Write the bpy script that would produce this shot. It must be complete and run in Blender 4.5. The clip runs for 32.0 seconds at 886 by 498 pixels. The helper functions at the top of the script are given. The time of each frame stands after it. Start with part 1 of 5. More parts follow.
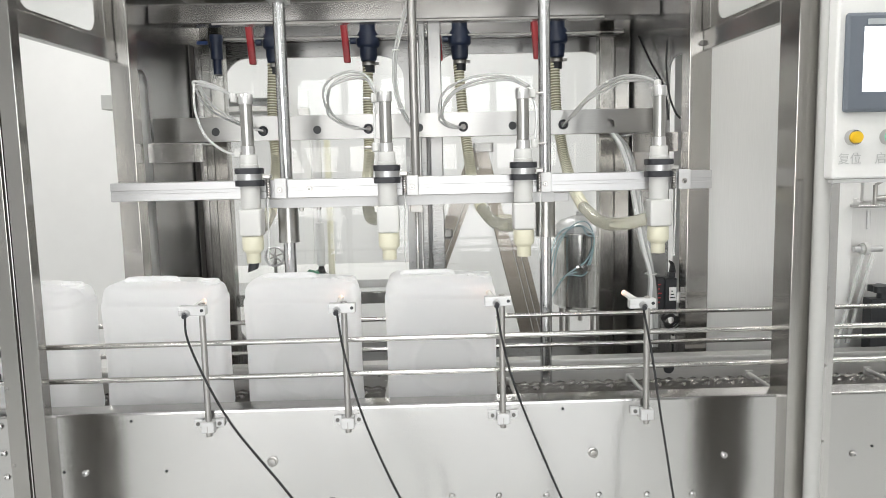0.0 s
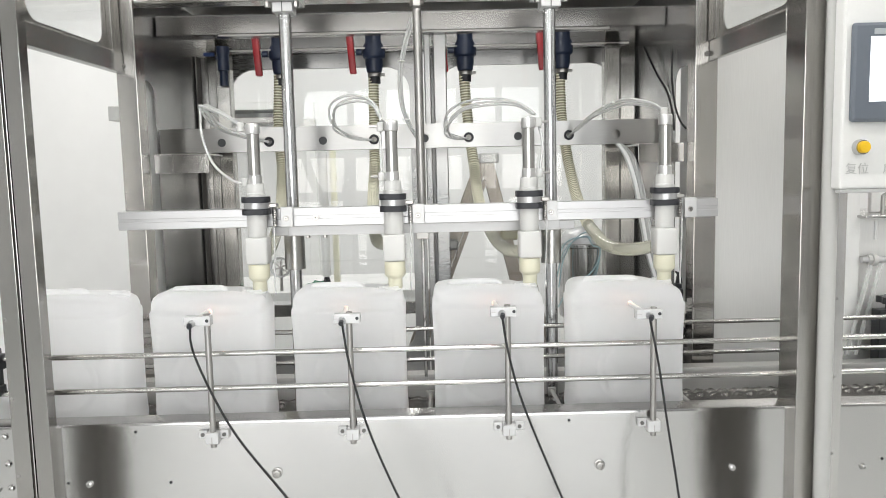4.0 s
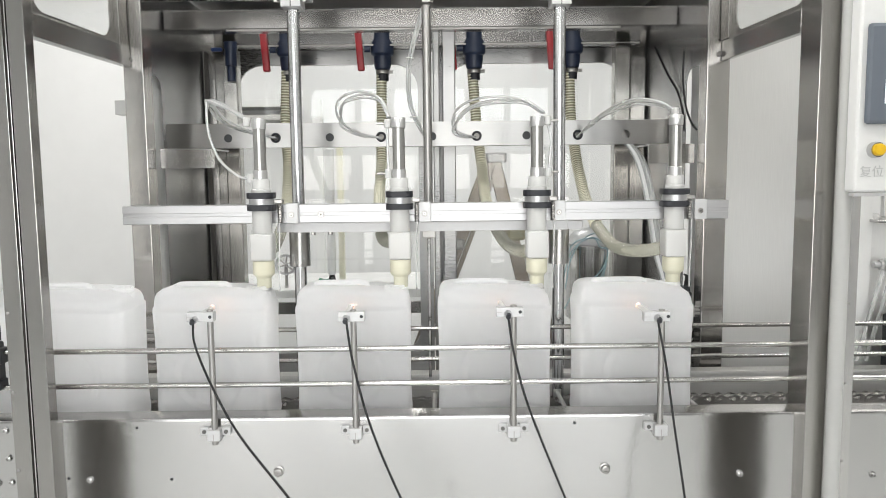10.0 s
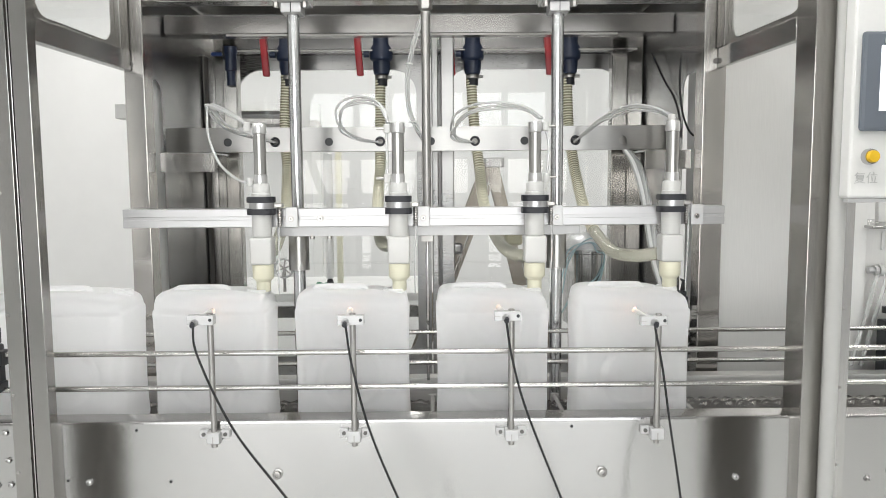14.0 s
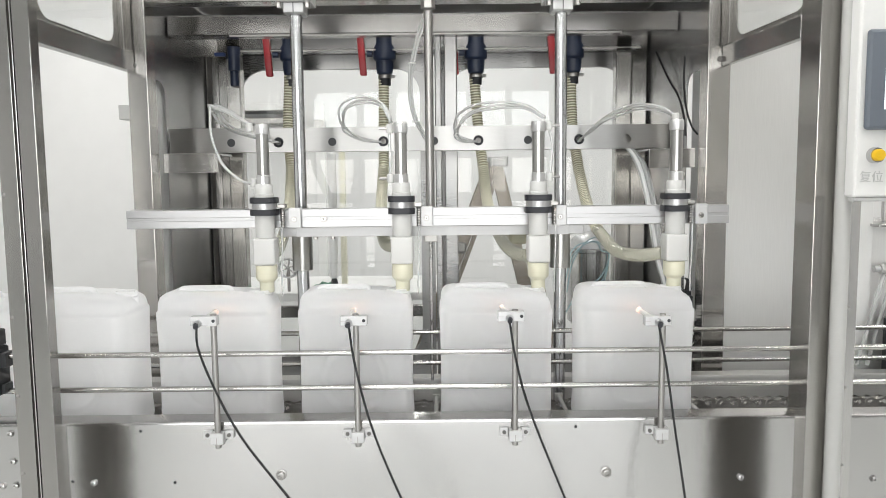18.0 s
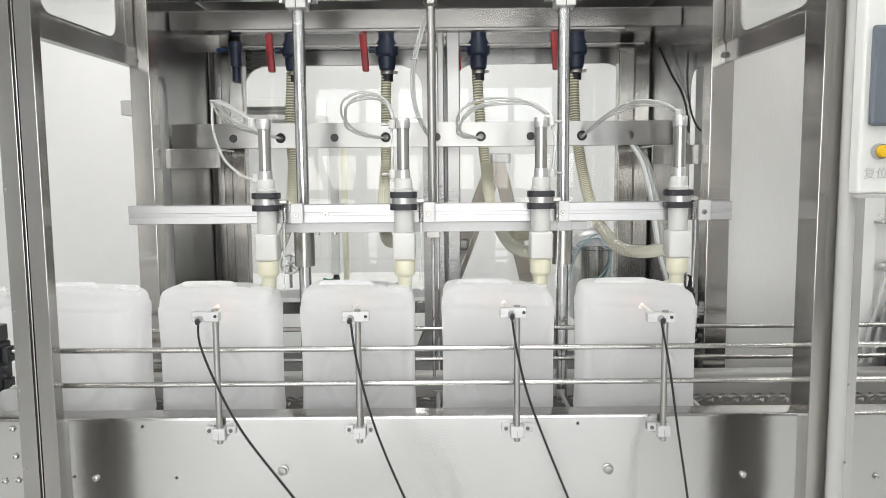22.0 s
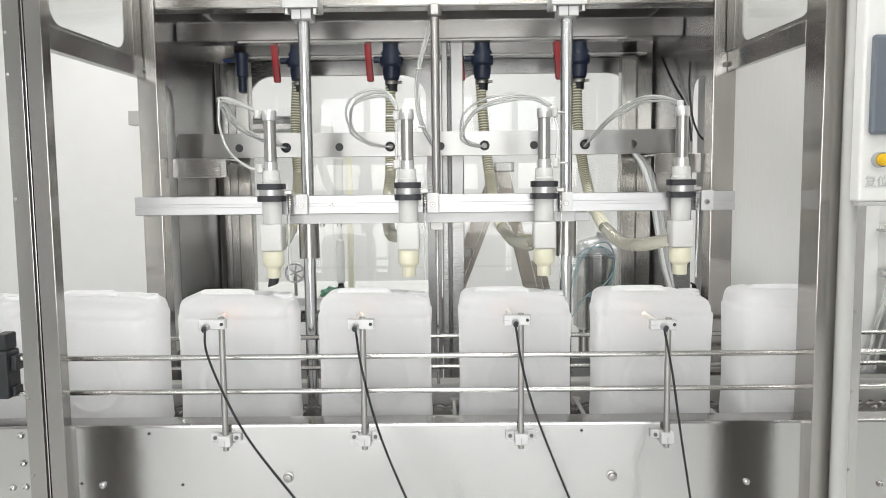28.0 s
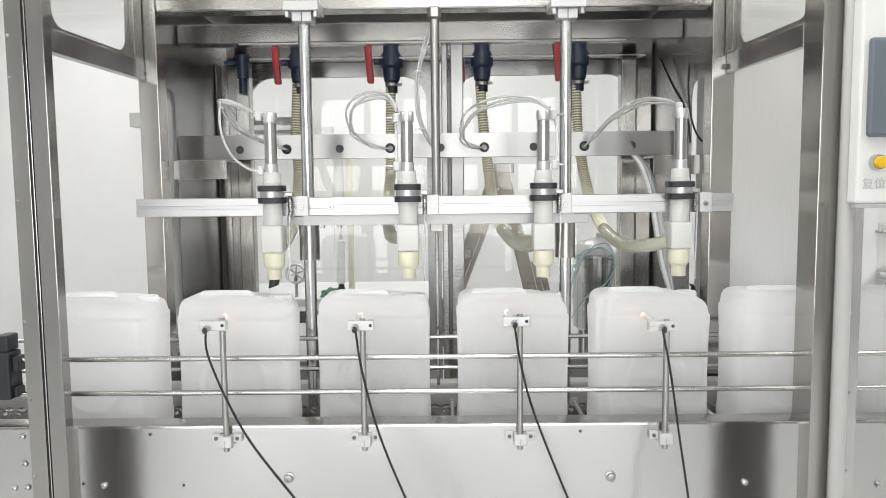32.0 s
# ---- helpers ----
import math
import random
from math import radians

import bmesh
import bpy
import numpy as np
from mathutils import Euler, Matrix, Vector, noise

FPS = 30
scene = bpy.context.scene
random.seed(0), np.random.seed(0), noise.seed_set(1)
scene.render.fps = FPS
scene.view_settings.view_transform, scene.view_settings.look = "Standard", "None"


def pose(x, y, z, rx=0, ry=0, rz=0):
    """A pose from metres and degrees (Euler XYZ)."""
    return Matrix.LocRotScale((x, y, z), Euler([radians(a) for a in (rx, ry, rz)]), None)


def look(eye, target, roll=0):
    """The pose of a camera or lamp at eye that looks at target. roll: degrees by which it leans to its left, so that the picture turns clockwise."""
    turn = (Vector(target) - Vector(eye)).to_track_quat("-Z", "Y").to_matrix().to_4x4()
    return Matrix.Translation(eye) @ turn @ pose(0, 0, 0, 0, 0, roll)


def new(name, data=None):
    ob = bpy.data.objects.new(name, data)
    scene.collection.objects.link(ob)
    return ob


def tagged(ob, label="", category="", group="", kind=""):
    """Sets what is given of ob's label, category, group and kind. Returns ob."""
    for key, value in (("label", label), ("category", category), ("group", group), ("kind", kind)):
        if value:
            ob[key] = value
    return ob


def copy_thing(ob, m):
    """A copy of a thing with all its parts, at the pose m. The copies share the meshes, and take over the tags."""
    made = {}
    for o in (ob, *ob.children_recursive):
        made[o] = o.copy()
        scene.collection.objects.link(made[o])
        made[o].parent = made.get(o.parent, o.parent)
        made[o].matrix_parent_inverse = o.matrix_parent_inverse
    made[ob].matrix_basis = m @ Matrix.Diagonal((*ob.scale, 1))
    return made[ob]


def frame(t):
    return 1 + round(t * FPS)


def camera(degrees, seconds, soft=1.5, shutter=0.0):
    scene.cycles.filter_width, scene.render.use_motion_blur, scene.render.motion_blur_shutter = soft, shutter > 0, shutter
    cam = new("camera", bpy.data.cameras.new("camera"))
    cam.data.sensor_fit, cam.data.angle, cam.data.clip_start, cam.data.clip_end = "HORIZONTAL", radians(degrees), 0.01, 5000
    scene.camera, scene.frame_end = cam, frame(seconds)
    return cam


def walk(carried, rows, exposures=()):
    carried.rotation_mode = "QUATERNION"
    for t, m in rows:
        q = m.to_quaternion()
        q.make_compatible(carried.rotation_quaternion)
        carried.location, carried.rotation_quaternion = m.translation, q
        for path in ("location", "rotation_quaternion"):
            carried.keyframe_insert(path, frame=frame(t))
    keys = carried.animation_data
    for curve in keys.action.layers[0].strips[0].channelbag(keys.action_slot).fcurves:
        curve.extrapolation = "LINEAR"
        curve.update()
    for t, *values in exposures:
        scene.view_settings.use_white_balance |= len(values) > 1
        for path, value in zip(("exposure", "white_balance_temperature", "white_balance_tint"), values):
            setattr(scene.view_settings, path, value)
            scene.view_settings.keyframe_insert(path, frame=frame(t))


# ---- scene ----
cam = camera(62.5, 32.0, soft=0.8)
PATH = [
    (0, (-0.033, -1.809, 1.533), (0.005, 0.177, 1.3), -1.3),
    (0.5, (-0.037, -1.807, 1.531), (0.003, 0.18, 1.302), -1.3),
    (1, (-0.038, -1.81, 1.531), (0.001, 0.177, 1.305), -1.3),
    (1.5, (-0.036, -1.814, 1.531), (0.001, 0.174, 1.309), -1.3),
    (2, (-0.037, -1.811, 1.531), (-0.002, 0.177, 1.313), -1.3),
    (2.5, (-0.035, -1.809, 1.53), (-0.002, 0.18, 1.32), -1.3),
    (3, (-0.032, -1.807, 1.529), (-0.004, 0.182, 1.326), -1.4),
    (3.5, (-0.033, -1.806, 1.53), (-0.007, 0.184, 1.328), -1.4),
    (5.5, (-0.027, -1.789, 1.528), (-0.008, 0.201, 1.329), -1.1),
    (6, (-0.021, -1.777, 1.526), (0.006, 0.213, 1.329), -1.1),
    (6.5, (-0.023, -1.774, 1.527), (0.008, 0.216, 1.328), -1.0),
    (7, (-0.025, -1.78, 1.527), (0.005, 0.209, 1.327), -1.0),
    (7.5, (-0.029, -1.786, 1.525), (-0.002, 0.203, 1.326), -1.0),
    (8, (-0.027, -1.787, 1.525), (-0.007, 0.203, 1.326), -0.9),
    (8.5, (-0.028, -1.786, 1.525), (-0.012, 0.204, 1.328), -0.9),
    (9, (-0.029, -1.785, 1.523), (-0.016, 0.205, 1.326), -0.8),
    (9.5, (-0.029, -1.785, 1.526), (-0.02, 0.205, 1.327), -0.7),
    (10, (-0.033, -1.785, 1.524), (-0.026, 0.205, 1.323), -0.6),
    (10.5, (-0.033, -1.788, 1.522), (-0.028, 0.202, 1.323), -0.5),
    (11, (-0.03, -1.788, 1.526), (-0.027, 0.202, 1.327), -0.5),
    (11.5, (-0.028, -1.789, 1.526), (-0.024, 0.202, 1.333), -0.5),
    (12, (-0.029, -1.79, 1.526), (-0.019, 0.201, 1.338), -0.5),
    (12.5, (-0.032, -1.791, 1.527), (-0.018, 0.2, 1.339), -0.4),
    (13, (-0.033, -1.794, 1.528), (-0.019, 0.197, 1.339), -0.4),
    (13.5, (-0.038, -1.798, 1.526), (-0.022, 0.193, 1.339), -0.3),
    (14, (-0.038, -1.799, 1.526), (-0.022, 0.192, 1.336), -0.4),
    (14.5, (-0.033, -1.797, 1.527), (-0.022, 0.193, 1.335), -0.4),
    (16.5, (-0.037, -1.798, 1.527), (-0.026, 0.193, 1.337), -0.5),
    (17, (-0.034, -1.797, 1.527), (-0.027, 0.194, 1.336), -0.6),
    (17.5, (-0.033, -1.795, 1.529), (-0.029, 0.196, 1.337), -0.7),
    (18, (-0.033, -1.795, 1.53), (-0.031, 0.196, 1.336), -0.6),
    (18.5, (-0.033, -1.797, 1.528), (-0.034, 0.194, 1.335), -0.6),
    (19, (-0.032, -1.796, 1.528), (-0.037, 0.194, 1.331), -0.7),
    (19.5, (-0.035, -1.795, 1.525), (-0.037, 0.195, 1.331), -0.7),
    (20, (-0.032, -1.792, 1.528), (-0.035, 0.198, 1.331), -0.8),
    (20.5, (-0.031, -1.792, 1.528), (-0.035, 0.199, 1.332), -0.7),
    (21, (-0.029, -1.789, 1.528), (-0.034, 0.202, 1.329), -0.6),
    (21.5, (-0.034, -1.789, 1.528), (-0.036, 0.201, 1.327), -0.5),
    (22, (-0.033, -1.791, 1.527), (-0.037, 0.199, 1.325), -0.5),
    (22.5, (-0.032, -1.793, 1.529), (-0.037, 0.197, 1.326), -0.6),
    (23, (-0.034, -1.794, 1.527), (-0.039, 0.196, 1.33), -0.6),
    (23.5, (-0.031, -1.793, 1.526), (-0.04, 0.197, 1.334), -0.7),
    (24, (-0.031, -1.795, 1.526), (-0.043, 0.196, 1.336), -0.7),
    (24.5, (-0.03, -1.795, 1.526), (-0.042, 0.196, 1.336), -0.7),
    (25, (-0.031, -1.796, 1.526), (-0.045, 0.195, 1.336), -0.7),
    (25.5, (-0.031, -1.796, 1.528), (-0.046, 0.195, 1.337), -0.7),
    (27.5, (-0.031, -1.806, 1.527), (-0.049, 0.186, 1.348), -0.7),
    (28, (-0.033, -1.807, 1.527), (-0.048, 0.185, 1.349), -0.6),
    (28.5, (-0.031, -1.809, 1.525), (-0.048, 0.183, 1.35), -0.7),
    (29, (-0.033, -1.81, 1.528), (-0.047, 0.182, 1.352), -0.6),
    (29.5, (-0.036, -1.811, 1.531), (-0.049, 0.181, 1.355), -0.7),
    (30, (-0.033, -1.813, 1.531), (-0.052, 0.179, 1.355), -0.7),
    (30.5, (-0.033, -1.814, 1.53), (-0.053, 0.179, 1.356), -0.7),
    (31, (-0.031, -1.813, 1.529), (-0.049, 0.179, 1.356), -0.6),
    (31.5, (-0.032, -1.812, 1.529), (-0.048, 0.18, 1.355), -0.6),
    (32, (-0.03, -1.816, 1.531), (-0.047, 0.176, 1.354), -0.6),
]
walk(cam, [(t, look(eye, target, roll)) for t, eye, target, roll in PATH], [(0, 0.03), (3.5, 0.02), (6, 0.0), (13, -0.03), (25, -0.03), (28, 0.0), (32, 0.0)])


# ---- world and light ----
def make_world():
    w = bpy.data.worlds.new("daylight")
    scene.world = w
    w.use_nodes = True
    nt = w.node_tree
    sky = nt.nodes.new("ShaderNodeTexSky")
    sky.sky_type = "NISHITA"
    sky.sun_disc = False
    sky.sun_elevation = radians(40)
    sky.sun_rotation = radians(200)
    nt.nodes["Background"].inputs[1].default_value = 0.1
    nt.links.new(sky.outputs[0], nt.nodes["Background"].inputs[0])


def area(name, x, y, z, sx, sy, power, rx=0, ry=0, rz=0, col=(1, 0.985, 0.96)):
    d = bpy.data.lights.new(name, "AREA")
    d.shape, d.size, d.size_y, d.energy, d.color = "RECTANGLE", sx, sy, power, col
    ob = new(name, d)
    ob.matrix_world = pose(x, y, z, rx, ry, rz)
    return ob


make_world()
ROOM = (-4.9, 4.9, -6.2, 4.2, 3.3)
LAMPS = [(x, y) for x in (-2.7, 0.0, 2.7) for y in (-3.0, -0.9, 1.2, 3.2)]
for x, y in LAMPS:
    area("panel_light", x, y, 3.2, 1.1, 0.55, 14 if y > 0 else 21.5)
area("window_light", -0.425, -6.18, 1.5, 5.15, 2.5, 165, 90, 0, 0, (0.97, 0.985, 1.0))


# ---- materials ----
def material(name, color, rough=0.5, metal=0.0, spec=0.5, trans=0.0, ior=1.45, emit=None, power=0.0, alpha=1.0, sss=0.0,
             vary=0.06, grain=40.0, stretch=(1, 1, 1), bump=0.05, rough_vary=0.0, coat=0.0):
    m = bpy.data.materials.new(name)
    m.use_nodes = True
    nt = m.node_tree
    b = nt.nodes["Principled BSDF"]
    b.inputs["Base Color"].default_value = (*color, 1)
    b.inputs["Roughness"].default_value = rough
    b.inputs["Metallic"].default_value = metal
    b.inputs["Specular IOR Level"].default_value = spec
    b.inputs["Transmission Weight"].default_value = trans
    b.inputs["IOR"].default_value = ior
    b.inputs["Alpha"].default_value = alpha
    b.inputs["Coat Weight"].default_value = coat
    if sss:
        b.inputs["Subsurface Weight"].default_value = sss
        b.inputs["Subsurface Radius"].default_value = (0.05, 0.05, 0.05)
        b.inputs["Subsurface Scale"].default_value = 3.2 if sss > 0.5 else 0.6
    if emit:
        b.inputs["Emission Color"].default_value = (*emit, 1)
        b.inputs["Emission Strength"].default_value = power
    if vary or bump or rough_vary:
        tc = nt.nodes.new("ShaderNodeTexCoord")
        mp = nt.nodes.new("ShaderNodeMapping")
        mp.inputs["Scale"].default_value = stretch
        nt.links.new(tc.outputs["Object"], mp.inputs[0])
        fine = nt.nodes.new("ShaderNodeTexNoise")
        fine.inputs["Scale"].default_value = grain
        fine.inputs["Detail"].default_value = 5
        nt.links.new(mp.outputs[0], fine.inputs["Vector"])
        wide = nt.nodes.new("ShaderNodeTexNoise")
        wide.inputs["Scale"].default_value = 3.5
        wide.inputs["Detail"].default_value = 3
        nt.links.new(tc.outputs["Object"], wide.inputs["Vector"])
        add = nt.nodes.new("ShaderNodeMath")
        add.operation = "ADD"
        nt.links.new(fine.outputs[0], add.inputs[0])
        nt.links.new(wide.outputs[0], add.inputs[1])
        if vary:
            ramp = nt.nodes.new("ShaderNodeMapRange")
            ramp.inputs[1].default_value, ramp.inputs[2].default_value = 0.6, 1.4
            ramp.inputs[3].default_value, ramp.inputs[4].default_value = 1 - vary, 1 + vary
            nt.links.new(add.outputs[0], ramp.inputs[0])
            mul = nt.nodes.new("ShaderNodeVectorMath")
            mul.operation = "SCALE"
            mul.inputs[0].default_value = color
            nt.links.new(ramp.outputs[0], mul.inputs["Scale"])
            nt.links.new(mul.outputs[0], b.inputs["Base Color"])
        if rough_vary:
            rr = nt.nodes.new("ShaderNodeMapRange")
            rr.inputs[1].default_value, rr.inputs[2].default_value = 0.6, 1.4
            rr.inputs[3].default_value, rr.inputs[4].default_value = rough - rough_vary, rough + rough_vary
            nt.links.new(add.outputs[0], rr.inputs[0])
            nt.links.new(rr.outputs[0], b.inputs["Roughness"])
        if bump:
            bp = nt.nodes.new("ShaderNodeBump")
            bp.inputs["Strength"].default_value = bump
            bp.inputs["Distance"].default_value = 0.002
            nt.links.new(fine.outputs[0], bp.inputs["Height"])
            nt.links.new(bp.outputs[0], b.inputs["Normal"])
    return m


def brushed(name, color, rough, turn, bump=0.06, lean=0.93, spread=0.05, waves=0.0):
    m = material(name, color, rough, 1.0, vary=0.05, grain=60, stretch=(18, 18, 0.5) if turn == 0 else (0.5, 18, 18), bump=bump, rough_vary=spread)
    nt = m.node_tree
    b = nt.nodes["Principled BSDF"]
    b.inputs["Anisotropic"].default_value = lean
    b.inputs["Anisotropic Rotation"].default_value = turn
    tn = nt.nodes.new("ShaderNodeTangent")
    tn.direction_type = "UV_MAP"
    tn.uv_map = "UVMap"
    nt.links.new(tn.outputs[0], b.inputs["Tangent"])
    if waves:
        # the slow dents and bows of a thin rolled sheet
        tc = nt.nodes.new("ShaderNodeTexCoord")
        slow = nt.nodes.new("ShaderNodeTexNoise")
        slow.inputs["Scale"].default_value = 2.6
        slow.inputs["Detail"].default_value = 1
        nt.links.new(tc.outputs["Object"], slow.inputs["Vector"])
        bow = nt.nodes.new("ShaderNodeBump")
        bow.inputs["Strength"].default_value = waves
        bow.inputs["Distance"].default_value = 0.02
        nt.links.new(slow.outputs[0], bow.inputs["Height"])
        for link in b.inputs["Normal"].links:
            nt.links.new(bow.outputs[0], link.from_node.inputs["Normal"])
    return m


STEEL = (0.55, 0.535, 0.515)
steel_v = brushed("brushed_steel_upright", STEEL, 0.18, 0.0)
steel_h = brushed("brushed_steel_level", (0.47, 0.465, 0.455), 0.20, 0.25)
steel_door = brushed("brushed_steel_door", (0.41, 0.40, 0.38), 0.17, 0.0, 0.05, 0.92, 0.05, 0.25)
# darker copy for the left door: the stile's shade is put into colour
steel_shaded = brushed("brushed_steel_shaded_stile", (0.37, 0.36, 0.345), 0.2, 0.0, 0.05, 0.9, 0.05, 0.35)
steel_side = brushed("brushed_steel_side_sheet", (0.44, 0.44, 0.44), 0.26, 0.0, 0.0, 0.8, 0.015)
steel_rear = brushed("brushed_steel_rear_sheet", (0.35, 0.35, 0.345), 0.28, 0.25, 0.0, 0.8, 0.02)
steel_beam = brushed("brushed_steel_beam", (0.42, 0.41, 0.39), 0.2, 0.25)
# darker copy of the beam steel; the frame's inner shade is in its colour
steel_inner_shaded = brushed("brushed_steel_inner_beam_shaded", (0.29, 0.285, 0.28), 0.24, 0.25, 0.02, 0.85, 0.03)
plate_m = brushed("brushed_steel_sheet", (0.515, 0.51, 0.50), 0.165, 0.25, 0.03, 0.98, 0.03, 0.3)
steel_d = material("dull_steel", (0.40, 0.39, 0.375), 0.36, 1.0, vary=0.08, grain=25, bump=0.06, rough_vary=0.06)
chrome = material("polished_steel", (0.56, 0.555, 0.55), 0.14, 1.0, vary=0.03, grain=30, bump=0.01, rough_vary=0.03)
post_m = brushed("brushed_steel_post", (0.57, 0.56, 0.545), 0.22, 0.0, 0.04, 0.93, 0.05, 0.25)
corner_m = brushed("brushed_steel_corner_post", (0.45, 0.435, 0.415), 0.2, 0.0, 0.04, 0.9, 0.05, 0.3)
rod_m = material("satin_steel_rod", (0.50, 0.495, 0.475), 0.25, 1.0, vary=0.02, grain=300, bump=0.0, rough_vary=0.03)
column_m = material("ground_steel_column", (0.60, 0.605, 0.61), 0.22, 1.0, vary=0.02, grain=200, bump=0.0, rough_vary=0.02)
bar_m = brushed("matt_brushed_steel_bar", (0.37, 0.368, 0.36), 0.30, 0.25, 0.03, 0.9, 0.03)
grey_wall = material("grey_wall_paint", (0.34, 0.34, 0.335), 0.55, 0.0, vary=0.04, grain=8, bump=0.02)
alu = material("anodised_aluminium", (0.475, 0.475, 0.48), 0.38, 0.8, vary=0.03, grain=50, stretch=(0.5, 15, 15), bump=0.02)
satin = material("satin_steel_sheet", (0.76, 0.755, 0.74), 0.36, 0.6, vary=0.04, grain=30, stretch=(12, 12, 0.5), bump=0.04, rough_vary=0.05)
barrel_m = material("satin_steel_barrel", (0.42, 0.415, 0.40), 0.28, 1.0, vary=0.05, grain=60, stretch=(1, 1, 12), bump=0.03)
cap_m = material("turned_aluminium", (0.66, 0.66, 0.655), 0.3, 0.9, vary=0.03, grain=120, bump=0.01)
alu_white = material("bright_cast_aluminium", (0.55, 0.55, 0.55), 0.45, 0.4, vary=0.03, grain=80, bump=0.04)
chain_steel = material("oiled_chain_steel", (0.74, 0.73, 0.71), 0.24, 1.0, vary=0.12, grain=60, bump=0.08, rough_vary=0.08)
matt_steel = material("matt_rolled_steel", (0.52, 0.515, 0.50), 0.5, 0.6, vary=0.06, grain=30, stretch=(0.5, 12, 12), bump=0.03, rough_vary=0.06)
bed_m = material("grimy_steel_bed", (0.16, 0.155, 0.15), 0.45, 0.9, vary=0.15, grain=20, bump=0.05)
hdpe = material("natural_white_hdpe", (0.905, 0.912, 0.928), 0.30, 0.0, vary=0.012, grain=14, bump=0.04)


def see_through(m, share, color):
    """Lets part of the light through a thin plastic wall."""
    nt = m.node_tree
    b = nt.nodes["Principled BSDF"]
    t = nt.nodes.new("ShaderNodeBsdfTranslucent")
    t.inputs[0].default_value = (*color, 1)
    mix = nt.nodes.new("ShaderNodeMixShader")
    mix.inputs[0].default_value = share
    nt.links.new(b.outputs[0], mix.inputs[1])
    nt.links.new(t.outputs[0], mix.inputs[2])
    nt.links.new(mix.outputs[0], nt.nodes["Material Output"].inputs[0])


see_through(hdpe, 0.80, (0.985, 0.985, 0.985))


def dished(m, z, radius):
    """Adds the faint moulded ring of the broad faces and soft blow-moulding waves to the relief."""
    nt = m.node_tree
    tc = nt.nodes.new("ShaderNodeTexCoord")
    sep = nt.nodes.new("ShaderNodeSeparateXYZ")
    nt.links.new(tc.outputs["Object"], sep.inputs[0])
    com = nt.nodes.new("ShaderNodeCombineXYZ")
    nt.links.new(sep.outputs[0], com.inputs[0])
    nt.links.new(sep.outputs[2], com.inputs[2])
    dist = nt.nodes.new("ShaderNodeVectorMath")
    dist.operation = "DISTANCE"
    dist.inputs[1].default_value = (0, 0, z)
    nt.links.new(com.outputs[0], dist.inputs[0])
    ring = nt.nodes.new("ShaderNodeMapRange")
    ring.interpolation_type = "SMOOTHSTEP"
    ring.inputs[1].default_value, ring.inputs[2].default_value = radius - 0.012, radius + 0.012
    nt.links.new(dist.outputs["Value"], ring.inputs[0])
    wave = nt.nodes.new("ShaderNodeTexNoise")
    wave.inputs["Scale"].default_value = 9
    nt.links.new(tc.outputs["Object"], wave.inputs["Vector"])
    add = nt.nodes.new("ShaderNodeMath")
    add.operation = "MULTIPLY_ADD"
    add.inputs[1].default_value = 1.3
    nt.links.new(wave.outputs[0], add.inputs[0])
    nt.links.new(ring.outputs[0], add.inputs[2])
    bp = nt.nodes.new("ShaderNodeBump")
    bp.inputs["Strength"].default_value = 0.8
    bp.inputs["Distance"].default_value = 0.008
    nt.links.new(add.outputs[0], bp.inputs["Height"])
    nt.links.new(bp.outputs[0], nt.nodes["Principled BSDF"].inputs["Normal"])
    nt.links.new(bp.outputs[0], nt.nodes["Translucent BSDF"].inputs["Normal"])


hdpe_body = hdpe.copy()
dished(hdpe_body, 0.165, 0.082)
ptfe = material("white_ptfe", (0.56, 0.56, 0.545), 0.4, 0.0, sss=0.2, vary=0.02, grain=30, bump=0.02)
pom = material("cream_nylon", (0.62, 0.605, 0.475), 0.45, 0.0, sss=0.2, vary=0.04, grain=30, bump=0.02)
rubber = material("black_rubber", (0.022, 0.023, 0.028), 0.5, 0.0, vary=0.1, grain=60, bump=0.04)
dark_strip_m = material("dark_grey_strip", (0.15, 0.14, 0.128), 0.6, 0.0, vary=0.1, grain=40, bump=0.03)
blackp = material("black_plastic", (0.025, 0.027, 0.03), 0.42, 0.0, vary=0.1, grain=60, bump=0.03)
cable_m = material("black_cable_sheath", (0.010, 0.010, 0.011), 0.55, 0.0, vary=0.05, grain=60, bump=0.01)
valve_m = material("navy_upvc", (0.020, 0.030, 0.060), 0.38, 0.0, vary=0.08, grain=30, bump=0.02)
redp = material("red_plastic", (0.38, 0.024, 0.032), 0.38, 0.0, vary=0.06, grain=30, bump=0.02)
bluep = material("blue_plastic", (0.012, 0.035, 0.13), 0.4, 0.0, vary=0.05, grain=30, bump=0.02)
hose_m = material("cream_reinforced_hose", (0.36, 0.34, 0.235), 0.25, 0.0, sss=0.2, vary=0.05, grain=40, bump=0.03)
hose_clear = material("clear_olive_hose", (0.88, 0.87, 0.77), 0.16, 0.0, trans=0.72, ior=1.3, vary=0.04, grain=40, bump=0.02)
hose_w = material("hose_helix", (0.84, 0.82, 0.66), 0.35, 0.0, vary=0.03, grain=40, bump=0.02)
tube_m = material("clear_pneumatic_tube", (0.93, 0.94, 0.93), 0.12, 0.0, trans=0.65, ior=1.3, vary=0.0, bump=0.0)
tube_w = material("milky_pneumatic_tube", (0.93, 0.94, 0.94), 0.18, 0.0, trans=0.25, ior=1.3, vary=0.0, bump=0.0)
acrylic = material("clear_acrylic", (0.97, 0.98, 0.98), 0.015, 0.0, trans=1.0, ior=1.42, vary=0.0, bump=0.0)
white_wall = material("white_panel_paint", (0.77, 0.77, 0.76), 0.5, 0.0, vary=0.02, grain=8, bump=0.02)
